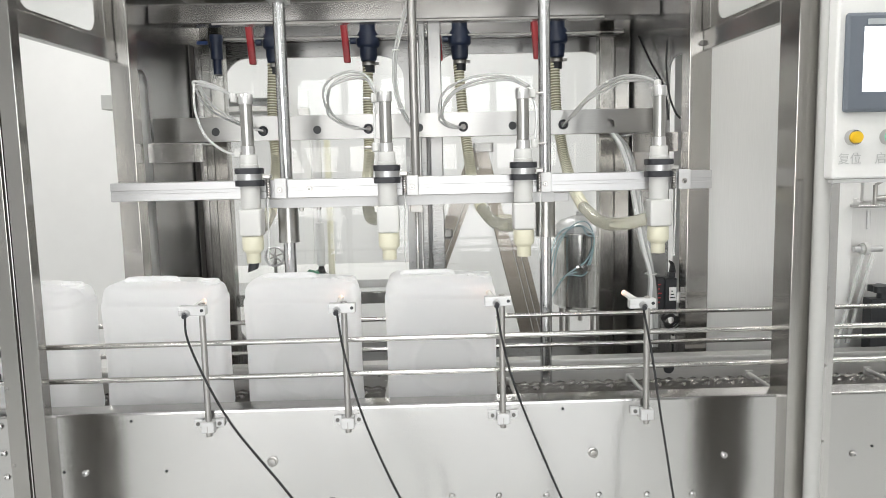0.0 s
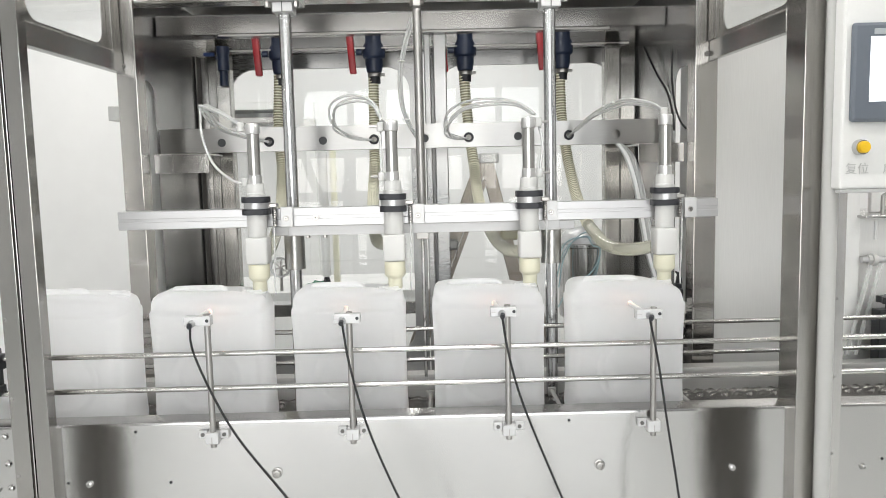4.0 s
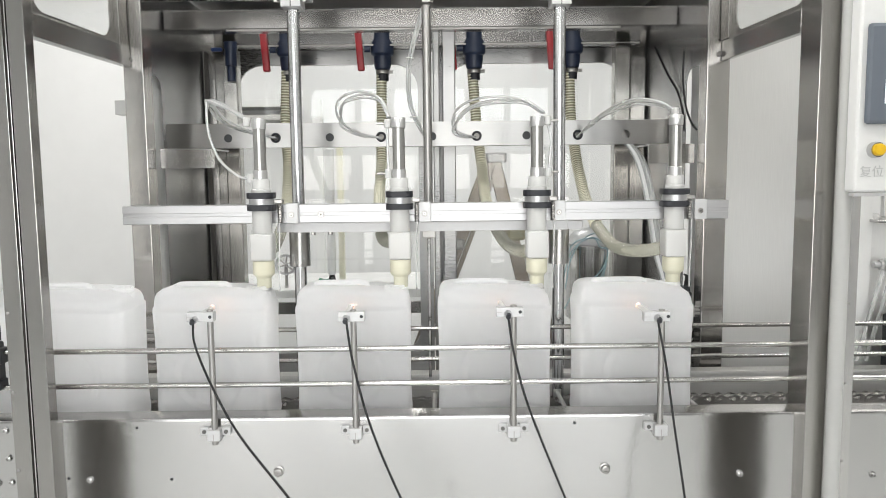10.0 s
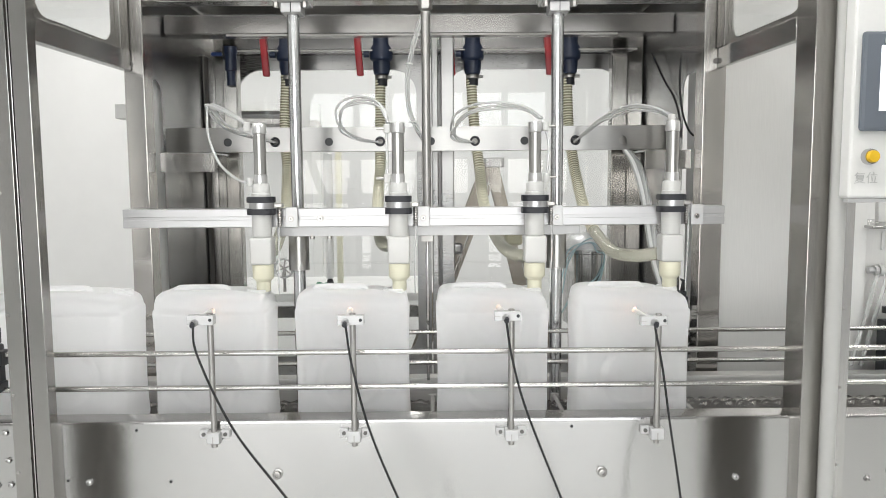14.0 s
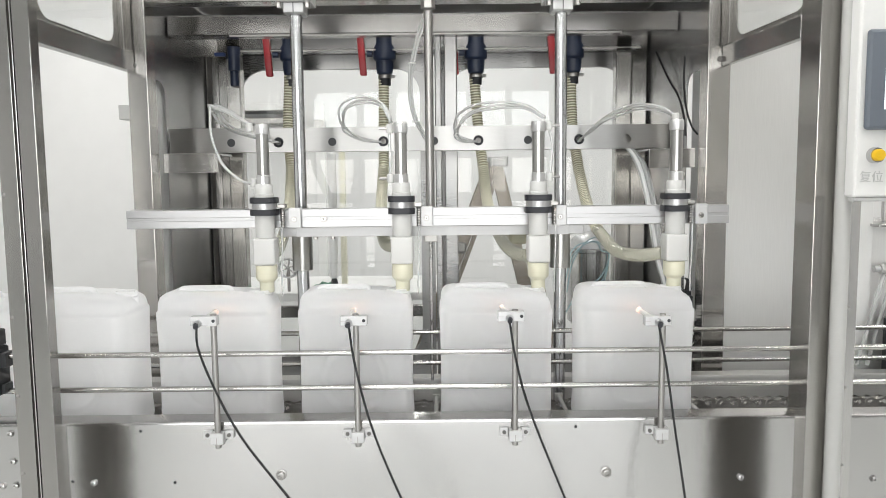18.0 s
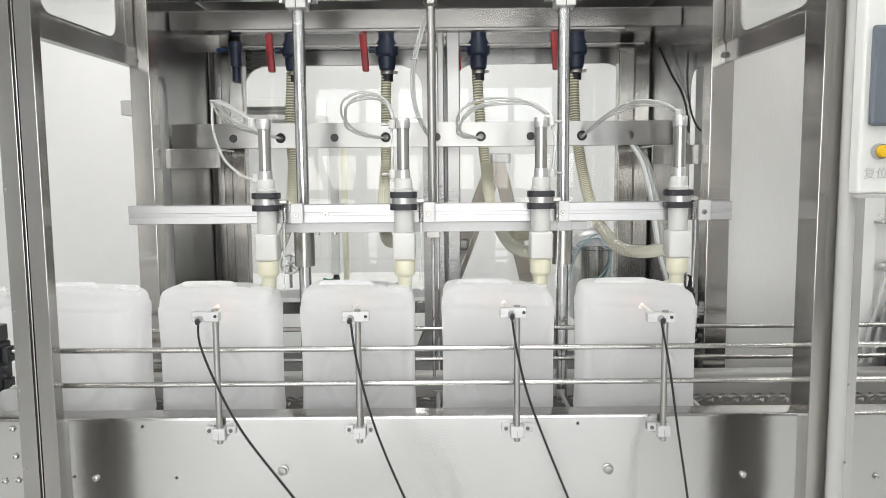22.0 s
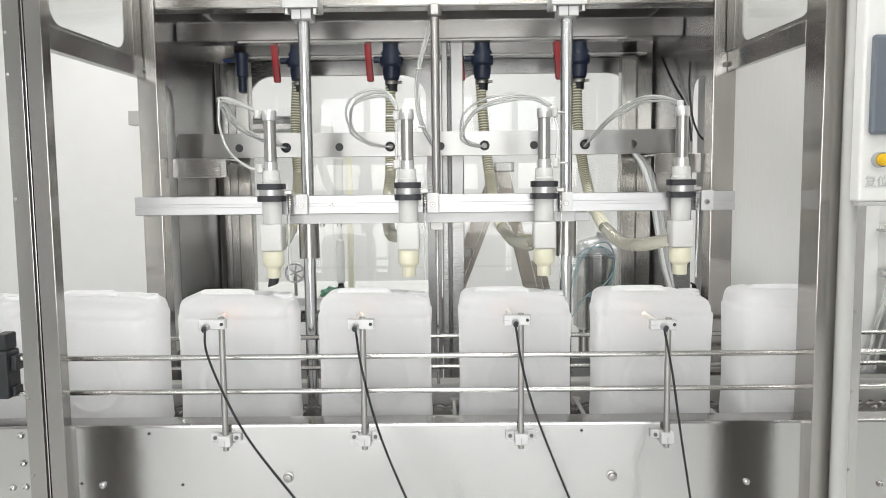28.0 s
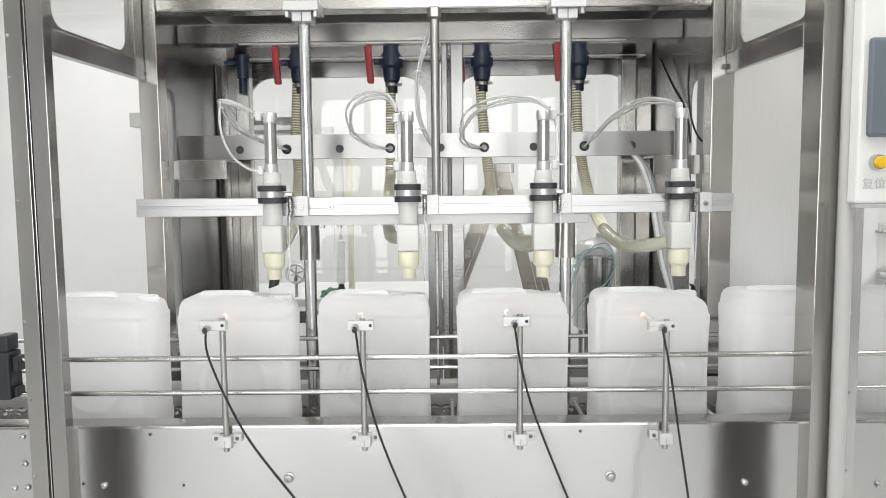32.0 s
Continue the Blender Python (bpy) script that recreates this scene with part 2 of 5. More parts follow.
ceil_m = material("white_ceiling_paint", (0.80, 0.80, 0.79), 0.6, 0.0, vary=0.02, grain=8, bump=0.02)
floor_m = material("grey_epoxy_floor", (0.62, 0.625, 0.615), 0.5, 0.0, spec=0.25, vary=0.1, grain=1.2, bump=0.01)
grey_box = material("grey_powder_coat", (0.78, 0.78, 0.765), 0.45, 0.0, vary=0.02, grain=120, bump=0.05)
post_paint = material("grey_enamel", (0.50, 0.50, 0.485), 0.4, 0.0, vary=0.04, grain=30, bump=0.03)
hmi_m = material("slate_plastic", (0.14, 0.16, 0.19), 0.42, 0.0, vary=0.03, grain=60, bump=0.02)
hmi_l = material("light_slate_plastic", (0.42, 0.45, 0.47), 0.42, 0.0, vary=0.03, grain=60, bump=0.02)
screen_m = material("lit_screen", (0.8, 0.82, 0.84), 0.2, 0.0, emit=(0.93, 0.96, 1.0), power=0.9, vary=0, bump=0)
lamp_m = material("lamp_diffuser", (0.9, 0.9, 0.9), 0.5, 0.0, emit=(1, 0.985, 0.96), power=1.5, vary=0, bump=0)
yellow_b = material("amber_button", (0.80, 0.50, 0.02), 0.35, 0.0, vary=0.03, grain=20, bump=0.01)
green_b = material("lit_green_button", (0.35, 0.75, 0.55), 0.3, 0.0, emit=(0.25, 0.85, 0.6), power=0.5, vary=0, bump=0)
red_led = material("red_sensor_light", (0.9, 0.5, 0.4), 0.3, 0.0, emit=(1.0, 0.52, 0.33), power=38.0, vary=0, bump=0)
print_m = material("engraved_grey_print", (0.56, 0.56, 0.55), 0.6, 0.0, vary=0.03, grain=60, bump=0.02)


# ---- mesh helpers ----
def bm_box(bm, x0, x1, y0, y1, z0, z1, bevel=0.0, m=None, seg=2):
    r = bmesh.ops.create_cube(bm, size=1.0)
    vs = r["verts"]
    t = Matrix.Translation(((x0 + x1) / 2, (y0 + y1) / 2, (z0 + z1) / 2)) @ Matrix.Diagonal((x1 - x0, y1 - y0, z1 - z0, 1))
    bmesh.ops.transform(bm, matrix=t, verts=vs)
    if bevel:
        es = list({e for v in vs for e in v.link_edges})
        r = bmesh.ops.bevel(bm, geom=es, offset=bevel, segments=seg, affect="EDGES", profile=0.5)
        vs = list({v for f in r["faces"] for v in f.verts} | {v for v in vs if v.is_valid})
    if m is not None:
        bmesh.ops.transform(bm, matrix=m, verts=vs)
    return bm


def bm_lathe(bm, profile, x=0, y=0, z=0, n=24, m=None, caps=True):
    """Profile of (radius, height) turned round the upright axis, moved to x, y, z."""
    rings = []
    for r, h in profile:
        ring = []
        for k in range(n):
            a = 2 * math.pi * k / n
            p = Vector((r * math.cos(a), r * math.sin(a), h))
            if m is not None:
                p = m @ p
            ring.append(bm.verts.new((p.x + x, p.y + y, p.z + z)))
        rings.append(ring)
    for a, b in zip(rings, rings[1:]):
        for k in range(n):
            bm.faces.new((a[k], a[(k + 1) % n], b[(k + 1) % n], b[k]))
    if caps:
        bm.faces.new(list(reversed(rings[0])))
        bm.faces.new(rings[-1])
    return bm


RX = Matrix.Rotation(radians(90), 4, "X")
RY = Matrix.Rotation(radians(90), 4, "Y")


def bm_rod(bm, a, b, r, n=16):
    a, b = Vector(a), Vector(b)
    d = b - a
    m = d.to_track_quat("Z", "Y").to_matrix().to_4x4()
    return bm_lathe(bm, [(r, 0), (r, d.length)], a.x, a.y, a.z, n, m)


def smooth_path(pts, n=8):
    pts = [Vector(p) for p in pts]
    out = []
    for i in range(len(pts) - 1):
        p0 = pts[i - 1] if i else pts[0] * 2 - pts[1]
        p1, p2 = pts[i], pts[i + 1]
        p3 = pts[i + 2] if i + 2 < len(pts) else pts[-1] * 2 - pts[-2]
        for k in range(n):
            t = k / n
            out.append(0.5 * (2 * p1 + (p2 - p0) * t + (2 * p0 - 5 * p1 + 4 * p2 - p3) * t * t + (3 * p1 - p0 - 3 * p2 + p3) * t ** 3))
    out.append(pts[-1])
    return out


def bm_tube(bm, pts, r, n=10, steps=8, wave=0.0, every=2):
    path = smooth_path(pts, steps)
    rings, ref = [], None
    for i, p in enumerate(path):
        d = (path[min(i + 1, len(path) - 1)] - path[max(i - 1, 0)]).normalized()
        if ref is None:
            ref = d.orthogonal().normalized()
        ref = (ref - d * ref.dot(d)).normalized()
        s = d.cross(ref)
        rr = r + (wave if (i // every) % 2 else 0.0)
        rings.append([bm.verts.new(p + (ref * math.cos(2 * math.pi * k / n) + s * math.sin(2 * math.pi * k / n)) * rr) for k in range(n)])
    for a, b in zip(rings, rings[1:]):
        for k in range(n):
            bm.faces.new((a[k], a[(k + 1) % n], b[(k + 1) % n], b[k]))
    bm.faces.new(list(reversed(rings[0])))
    bm.faces.new(rings[-1])
    return bm


def finish(name, bm, mat, smooth=35):
    bmesh.ops.recalc_face_normals(bm, faces=bm.faces)
    me = bpy.data.meshes.new(name)
    uv = bm.loops.layers.uv.new("UVMap")
    for f in bm.faces:
        n = f.normal
        k = (0, 1) if abs(n.z) > 0.8 else ((0, 2) if abs(n.y) >= abs(n.x) else (1, 2))
        for lp in f.loops:
            lp[uv].uv = (lp.vert.co[k[0]], lp.vert.co[k[1]])
    bm.to_mesh(me)
    bm.free()
    me.materials.append(mat)
    if smooth:
        me.shade_smooth()
        me.set_sharp_from_angle(angle=radians(smooth))
    return me


def part(name, bm, mat, parent, label="", smooth=35):
    ob = new(name, finish(name, bm, mat, smooth))
    ob.parent = parent
    return tagged(ob, label) if label else ob


def share(name, mesh, parent, m):
    ob = new(name, mesh)
    ob.parent = parent
    ob.matrix_basis = m
    return ob


def thing(name, label, category, group="", x=0, y=0, z=0, kind=""):
    ob = new(name)
    ob.empty_display_size = 0.05
    ob.matrix_basis = pose(x, y, z)
    return tagged(ob, label, category, group, kind)


def box(name, mat, parent, x0, x1, y0, y1, z0, z1, bevel=0.002, label="", seg=2):
    return part(name, bm_box(bmesh.new(), x0, x1, y0, y1, z0, z1, bevel, None, seg), mat, parent, label, 0)


def rod(name, mat, parent, a, b, r, n=16, label=""):
    return part(name, bm_rod(bmesh.new(), a, b, r, n), mat, parent, label)


def structure(name, bm, mat, label):
    ob = new(name, finish(name, bm, mat))
    return tagged(ob, label, name.split("_")[0], kind="structure")


# ---- room ----
def room():
    x0, x1, y0, y1, h = ROOM
    structure("floor", bm_box(bmesh.new(), x0, x1, y0, y1, -0.1, 0), floor_m, "grey epoxy floor of a white workshop")
    structure("ceiling", bm_box(bmesh.new(), x0, x1, y0, y1, h, h + 0.1), ceil_m, "white painted workshop ceiling")
    wx0, wx1, wz0, wz1 = -3.0, 2.15, 0.25, 2.75
    bm = bm_box(bmesh.new(), x0 - 0.1, wx0, y0 - 0.1, y0, 0, h)
    bm_box(bm, wx1, x1 + 0.1, y0 - 0.1, y0, 0, h)
    bm_box(bm, wx0, wx1, y0 - 0.1, y0, 0, wz0)
    bm_box(bm, wx0, wx1, y0 - 0.1, y0, wz1, h)
    structure("wall_south", bm, grey_wall, "grey painted wall with a wide window opening")
    win = tagged(new("window_1"), "wide daylight window behind the working aisle", "window", kind="structure")
    box("window_frame", alu_white, win, wx0, wx1, y0 - 0.08, y0 - 0.02, wz0, wz0 + 0.05, 0.004)
    box("window_frame", alu_white, win, wx0, wx1, y0 - 0.08, y0 - 0.02, wz1 - 0.05, wz1, 0.004)
    for k in range(7):
        x = wx0 + 0.03 + k * (wx1 - wx0 - 0.06) / 6
        box("window_bar", alu_white, win, x - 0.025, x + 0.025, y0 - 0.08, y0 - 0.02, wz0 + 0.052, wz1 - 0.052, 0.004)
    for n, b in (("wall_west", (x0 - 0.1, x0, y0, y1)), ("wall_east", (x1, x1 + 0.1, y0, y1)),
                 ("wall_north", (x0 - 0.1, x1 + 0.1, y1, y1 + 0.1))):
        structure(n, bm_box(bmesh.new(), *b, 0, h), white_wall, "smooth white workshop wall panel")
    for x, y in LAMPS:
        lamp = thing("ceiling_light", "flush white rectangular ceiling light panel", "ceiling light", "ceiling lights", x, y, h)
        box("frame", grey_box, lamp, -0.6, 0.6, -0.32, 0.32, -0.04, 0, 0.004)
        box("diffuser", lamp_m, lamp, -0.56, 0.56, -0.28, 0.28, -0.052, -0.042, 0.002)


room()


# ---- machine frame ----
def frame_with_window(bm, w, h, t, wx0, wx1, wz0, wz1, r, seg=6):
    """A sheet w wide, h high and t thick with a round-cornered opening, in the xz plane from the origin."""
    def ring(x0, x1, z0, z1, rad):
        out = []
        for cx, cz, a0 in ((x1 - rad, z1 - rad, 0), (x0 + rad, z1 - rad, 90), (x0 + rad, z0 + rad, 180), (x1 - rad, z0 + rad, 270)):
            for k in range(seg + 1):
                a = radians(a0 + 90 * k / seg)
                out.append((cx + rad * math.cos(a), cz + rad * math.sin(a)))
        return out
    inner, outer = ring(wx0, wx1, wz0, wz1, r), ring(0, w, 0, h, 0.001)
    layers = []
    for y in (0, t):
        layers.append(([bm.verts.new((x, y, z)) for x, z in outer], [bm.verts.new((x, y, z)) for x, z in inner]))
    n = len(inner)
    (o0, i0), (o1, i1) = layers
    for k in range(n):
        j = (k + 1) % n
        bm.faces.new((o0[k], o0[j], i0[j], i0[k]))
        bm.faces.new((i1[k], i1[j], o1[j], o1[k]))
        bm.faces.new((i0[k], i0[j], i1[j], i1[k]))
        bm.faces.new((o1[k], o1[j], o0[j], o0[k]))
    return bm


PXL, PXR = (-1.004, -0.941), (0.796, 0.868)
SIDE_L = -0.981
YF, YB = 0.51, 1.30


def machine_frame():
    f = thing("filling_machine_frame", "brushed stainless steel filling machine frame with corner posts", "machine frame")
    for x0, x1 in (PXL, PXR):
        box("front_post", corner_m, f, x0, x1, YF, YF + 0.07, 0.0, 2.5, 0.0035)
    for x0, x1 in ((-0.996, -0.922), PXR):
        box("rear_post", steel_v, f, x0, x1, YB - 0.03, YB + 0.05, 0.0, 2.5, 0.006)
    # inner rear uprights beside the windows
    for x0, x1 in ((-0.918, -0.858), (0.726, 0.79)):
        box("inner_upright", steel_door, f, x0, x1, 1.16, 1.22, 0.0, 2.12, 0.005)
    for x0, x1 in ((-0.855, -0.80), (0.64, 0.70)):
        box("guide_upright", steel_door, f, x0, x1, 1.05, 1.11, 0.0, 2.10, 0.005)
    for x0, x1 in ((-0.055, -0.03), (-0.02, 0.03)):
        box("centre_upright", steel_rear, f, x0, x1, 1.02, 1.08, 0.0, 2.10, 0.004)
    box("top_beam", steel_beam, f, PXL[1], PXR[0], YF, YF + 0.07, 2.075, 2.20, 0.006)
    box("rear_top_beam", steel_inner_shaded, f, SIDE_L + 0.001, PXR[0], YB - 0.02, YB + 0.05, 2.04, 2.20, 0.006)
    box("cross_beam", steel_inner_shaded, f, SIDE_L + 0.001, PXR[0], 0.80, 0.88, 2.03, 2.10, 0.006)
    box("manifold_beam", steel_inner_shaded, f, PXL[1] + 0.079, PXR[0] - 0.06, 1.06, 1.13, 2.02, 2.085, 0.006)
    # bright folded lips along the lower edges of the beams
    box("beam_lip", steel_d, f, PXL[1] + 0.179, PXR[0] - 0.2, 0.79, 0.799, 2.024, 2.030, 0.001)
    box("beam_lip", steel_d, f, PXL[1] + 0.119, PXR[0] - 0.062, 1.05, 1.059, 2.016, 2.022, 0.001)
    box("roof_plate", steel_d, f, PXL[0], PXR[1], 0.90, YB + 0.05, 2.20, 2.215, 0.002)
    # side sheets with a tall rounded opening behind each front post; opening and pale sheet outside imitate a
    # reflection
    for x, out in ((SIDE_L - 0.009, -1), (PXR[0], 1)):
        bm = frame_with_window(bmesh.new(), YB - 0.035 - YF - 0.03, 2.195, 0.003, 0.004, 0.23 if out < 0 else 0.165, 0.95, 1.865, 0.05)
        m = Matrix.Translation((x + 0.005, YF + 0.03, 0)) @ Matrix.Rotation(radians(90), 4, "Z")
        bmesh.ops.transform(bm, matrix=m, verts=bm.verts)
        part("side_panel", bm, steel_side, f, smooth=0)
        c0, c1 = (x + 0.056, x + 0.060) if out > 0 else (x - 0.016, x - 0.012)
        box("reflection_sheet", grey_box, f, c0, c1, YF + 0.072, YF + 0.30, 0.9, 1.92, 0.001)
    box("panel_gasket", dark_strip_m, f, SIDE_L, SIDE_L + 0.006, 1.215, YB - 0.036, 0.3, 2.03, 0.001, "dark rubber gasket strip")
    box("side_lug", post_paint, f, -1.15, SIDE_L - 0.026, 0.77, 0.83, 1.743, 1.793, 0.003)
    # bolts that carry the doors
    for x, z in ((-0.983, 1.887), (0.833, 1.887)):
        part("hinge_bolt", bm_lathe(bmesh.new(), [(0.0085, 0), (0.0085, 0.004), (0.0055, 0.005), (0.0055, 0.0025)], 0, 0, 0, 16, Matrix.Translation((x, YF - 0.001, z)) @ RX), bed_m, f)
    return f


machine_frame()


def rear_door(x0, x1, label):
    d = thing("rear_guard_door", label, "guard door", "rear guard doors", x0, YB - 0.01, 0.15)
    w, h = x1 - x0, 1.89
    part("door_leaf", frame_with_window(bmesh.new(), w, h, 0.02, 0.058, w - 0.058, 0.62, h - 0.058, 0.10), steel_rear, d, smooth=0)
    pane = box("pane", acrylic, d, 0.05, w - 0.05, 0.007, 0.012, 0.6, h - 0.06, 0)
    pane.visible_shadow = False


rear_door(-0.92, -0.062, "stainless steel rear guard door with a rounded clear window")
rear_door(-0.058, 0.794, "stainless steel rear guard door with a rounded clear window")


def open_door(x, side, label):
    """A door leaf that stands open towards the front, a little splayed; side is +1 on the right."""
    d = thing("guard_door", label, "guard door", "front guard doors", x, 0.505, 0)
    d.matrix_basis = pose(x, 0.505, 0, 0, 0, 3.2 * side)
    s = side
    def slab(name, a, b, y0, y1, z0, z1, mat=steel_door, bev=0.002, lab=""):
        return box(name, mat, d, min(a, b) , max(a, b), y0, y1, z0, z1, bev, lab)
    w = 0.060 if s > 0 else 0.038
    if s > 0:
        slab("stile", 0.010, w, -0.535, -0.448, 0.3, 2.45, corner_m)
    else:
        slab("stile", 0.004, -w, -0.535, -0.50, 0.3, 2.45, steel_shaded)
    slab("stile_bead", (w + 0.001) * s, (w + 0.004) * s, -0.537, -0.50, 0.3, 2.45, post_paint if s > 0 else chrome, 0.001)
    slab("hinge_stile", 0.004 * s, 0.028 * s, -0.055, -0.003, 1.926, 2.45)
    slab("middle_rail", 0.0105 if s > 0 else -0.002, 0.030 * s, -0.446 if s > 0 else -0.499, 0.0, 1.866, 1.925, steel_h)
    slab("bottom_rail", 0.0105 if s > 0 else -0.002, 0.030 * s, -0.446 if s > 0 else -0.499, 0.0, 0.30, 0.36, steel_h)
    # upper clear panel with a rounded steel surround
    bm = frame_with_window(bmesh.new(), 0.418, 0.515, 0.004, 0.018, 0.395, 0.012, 0.49, 0.045)
    m = Matrix.Translation((0.020 * s, -0.474, 1.926)) @ Matrix.Rotation(radians(90), 4, "Z")
    bmesh.ops.transform(bm, matrix=m, verts=bm.verts)
    part("window_surround", bm, steel_v, d, smooth=0)
    p = slab("upper_pane", 0.022 * s, 0.025 * s, -0.465, -0.06, 1.93, 2.43, acrylic, 0)
    p.visible_shadow = False
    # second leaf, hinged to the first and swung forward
    slab("second_stile", (w + 0.014) * s, (w + (0.072 if s > 0 else 0.058)) * s, -0.53, -0.48, 0.3, 2.45, post_m if s > 0 else steel_shaded)
    slab("hinge_strip", (w + 0.0045) * s, (w + 0.0135) * s, -0.52, -0.50, 0.3, 2.45, post_paint if s > 0 else dark_strip_m, 0.001)
    # unseen end stile and dark strip, placed for the plate's dark reflected bands
    a, b = (-0.02, 0.12) if s > 0 else (-0.10, -0.185)
    slab("second_end_stile", -0.05 if s > 0 else -0.035, b, -1.07, -1.02, 0.3, 2.45)
    slab("band_strip", a, b, -1.019, -0.995, 0.3, 2.38, dark_strip_m, 0.003, "unseen dark strip that makes a dark reflected band")
    slab("second_top_rail", 0.05 * s, 0.08 * s, -1.019, -0.531, 2.39, 2.45, steel_h)
    slab("second_bottom_rail", 0.05 * s, 0.08 * s, -1.019, -0.531, 0.30, 0.36, steel_h)
    rivet = finish("rivet", bm_lathe(bmesh.new(), [(0.004, 0), (0.004, 0.001), (0.002, 0.002)], 0, 0, 0, 10, RX), steel_d)
    for z in (0.8, 1.0, 1.2, 1.5, 1.8, 1.9):
        share("rivet", rivet, d, pose((w + 0.05) * s, -0.5302, z))
    return d


open_door(-0.976, -1, "open stainless steel guard door with clear upper panel")
open_door(0.828, 1, "open stainless steel guard door with clear upper panel")


# ---- conveyor ----
def bm_fold(bm, x0, x1, line, t):
    """A sheet bent along the line of (y, z) points, t thick, from x0 to x1."""
    n = len(line)
    off = []
    for i, (y, z) in enumerate(line):
        a = Vector(line[max(i - 1, 0)])
        b = Vector(line[min(i + 1, n - 1)])
        d = (b - a).normalized()
        off.append((y - d[1] * t, z + d[0] * t))
    loop = [*line, *reversed(off)]
    va = [bm.verts.new((x0, y, z)) for y, z in loop]
    vb = [bm.verts.new((x1, y, z)) for y, z in loop]
    m = len(loop)
    for k in range(m):
        bm.faces.new((va[k], va[(k + 1) % m], vb[(k + 1) % m], vb[k]))
    for k in range(n - 1):
        for v in (va, vb):
            bm.faces.new((v[k], v[k + 1], v[m - 2 - k], v[m - 1 - k]))
    return bm


def conveyor():
    c = thing("chain_conveyor", "stainless steel chain conveyor with folded side plates", "conveyor")
    x0, x1 = -2.6, 2.4
    # front side plate, three sheets butted end to end
    for a, b in ((x0, -1.034), (-1.032, 0.93), (0.932, x1)):
        bm = bm_fold(bmesh.new(), a, b, [(0.0, 0.32), (0.0, 0.9125), (0.0, 0.9145), (0.0, 0.916), (0.002, 0.921), (0.006, 0.9225), (0.046, 0.928), (0.050, 0.926), (0.050, 0.896)], -0.003)
        part("front_side_plate", bm, plate_m, c, smooth=30)
    bm = bm_fold(bmesh.new(), x0, x1, [(0.44, 0.45), (0.44, 0.8965), (0.44, 0.8985), (0.44, 0.900), (0.442, 0.906), (0.448, 0.907), (0.49, 0.907)], -0.003)
    part("rear_side_plate", bm, matt_steel, c, smooth=30)
    box("chain_bed", bed_m, c, x0, x1, 0.07, 0.43, 0.77, 0.785, 0.002)
    for y in (0.095, 0.40):
        box("chain_guide", blackp, c, x0, x1, y - 0.012, y + 0.012, 0.786, 0.800, 0.001)
    for x in (-2.3, -1.1, 0.95, 2.1):
        for y in (0.06, 0.40):
            box("leg", steel_v, c, x - 0.03, x + 0.03, y - 0.025, y + 0.025, 0.0, 0.768, 0.004)
    return c


conveyor()


def rails():
    for y, z, lab in ((0.052, 1.084, "front"), (0.052, 0.993, "front"), (0.37, 1.068, "rear"), (0.37, 0.974, "rear")):
        r = thing("guide_rail", "polished stainless steel %s guide rail rod" % lab, "guide rail", "conveyor guide rails")
        rod("rail_rod", rod_m, r, (-2.6, y, z), (2.4, y, z), 0.0073, 12)
        for x in (-2.6, 2.4):
            part("end_cap", bm_lathe(bmesh.new(), [(0.0078, -0.006), (0.0082, 0), (0.0078, 0.006)], 0, 0, 0, 12, Matrix.Translation((x, y, z)) @ RY), blackp, r)


rails()


# ---- jerrycans ----
PITCH, CX, CY, CZ = 0.376, 0.484, 0.1905, 0.838


def rounded_ring(w, d, r, n=6):
    out = []
    for cx, cy, a0 in ((w - r, d - r, 0), (r - w, d - r, 90), (r - w, r - d, 180), (w - r, r - d, 270)):
        for k in range(n + 1):
            a = radians(a0 + 90 * k / n)
            out.append((cx + r * math.cos(a), cy + r * math.sin(a)))
    return out


def can_body():
    """A square blow-moulded body with soft shoulders; its neck stands at the +x end."""
    bm = bmesh.new()
    W, D = 0.1505, 0.101
    prof = [(0.030, 0.0, 0.03), (0.012, 0.004, 0.035), (0.003, 0.014, 0.033), (0.0, 0.030, 0.034), (0.002, 0.07, 0.034), (0.003, 0.12, 0.034),
            (0.003, 0.20, 0.034), (0.002, 0.27, 0.034), (0.0, 0.335, 0.034), (0.0006, 0.345, 0.034), (0.0035, 0.3495, 0.034), (0.0042, 0.362, 0.034), (0.006, 0.374, 0.034), (0.0098, 0.384, 0.034),
            (0.017, 0.391, 0.034), (0.028, 0.3945, 0.03), (0.062, 0.396, 0.024), (0.070, 0.392, 0.02), (0.076, 0.370, 0.016)]
    rings = []
    for inset, z, r in prof:
        rings.append([bm.verts.new((x, y, z)) for x, y in rounded_ring(W - inset, D - inset, r)])
    n = len(rings[0])
    for a, b in zip(rings, rings[1:]):
        for k in range(n):
            bm.faces.new((a[k], a[(k + 1) % n], b[(k + 1) % n], b[k]))
    bm.faces.new(list(reversed(rings[0])))
    bm.faces.new(rings[-1])
    # the neck end dips below the handle
    for v in bm.verts:
        if v.co.z > 0.33 and v.co.x > 0.05:
            k = max(0.0, min(1.0, (v.co.x - 0.05) / 0.07))
            v.co.z -= 0.014 * k * k * (3 - 2 * k) * min(1, (v.co.z - 0.33) / 0.04)
    return bm


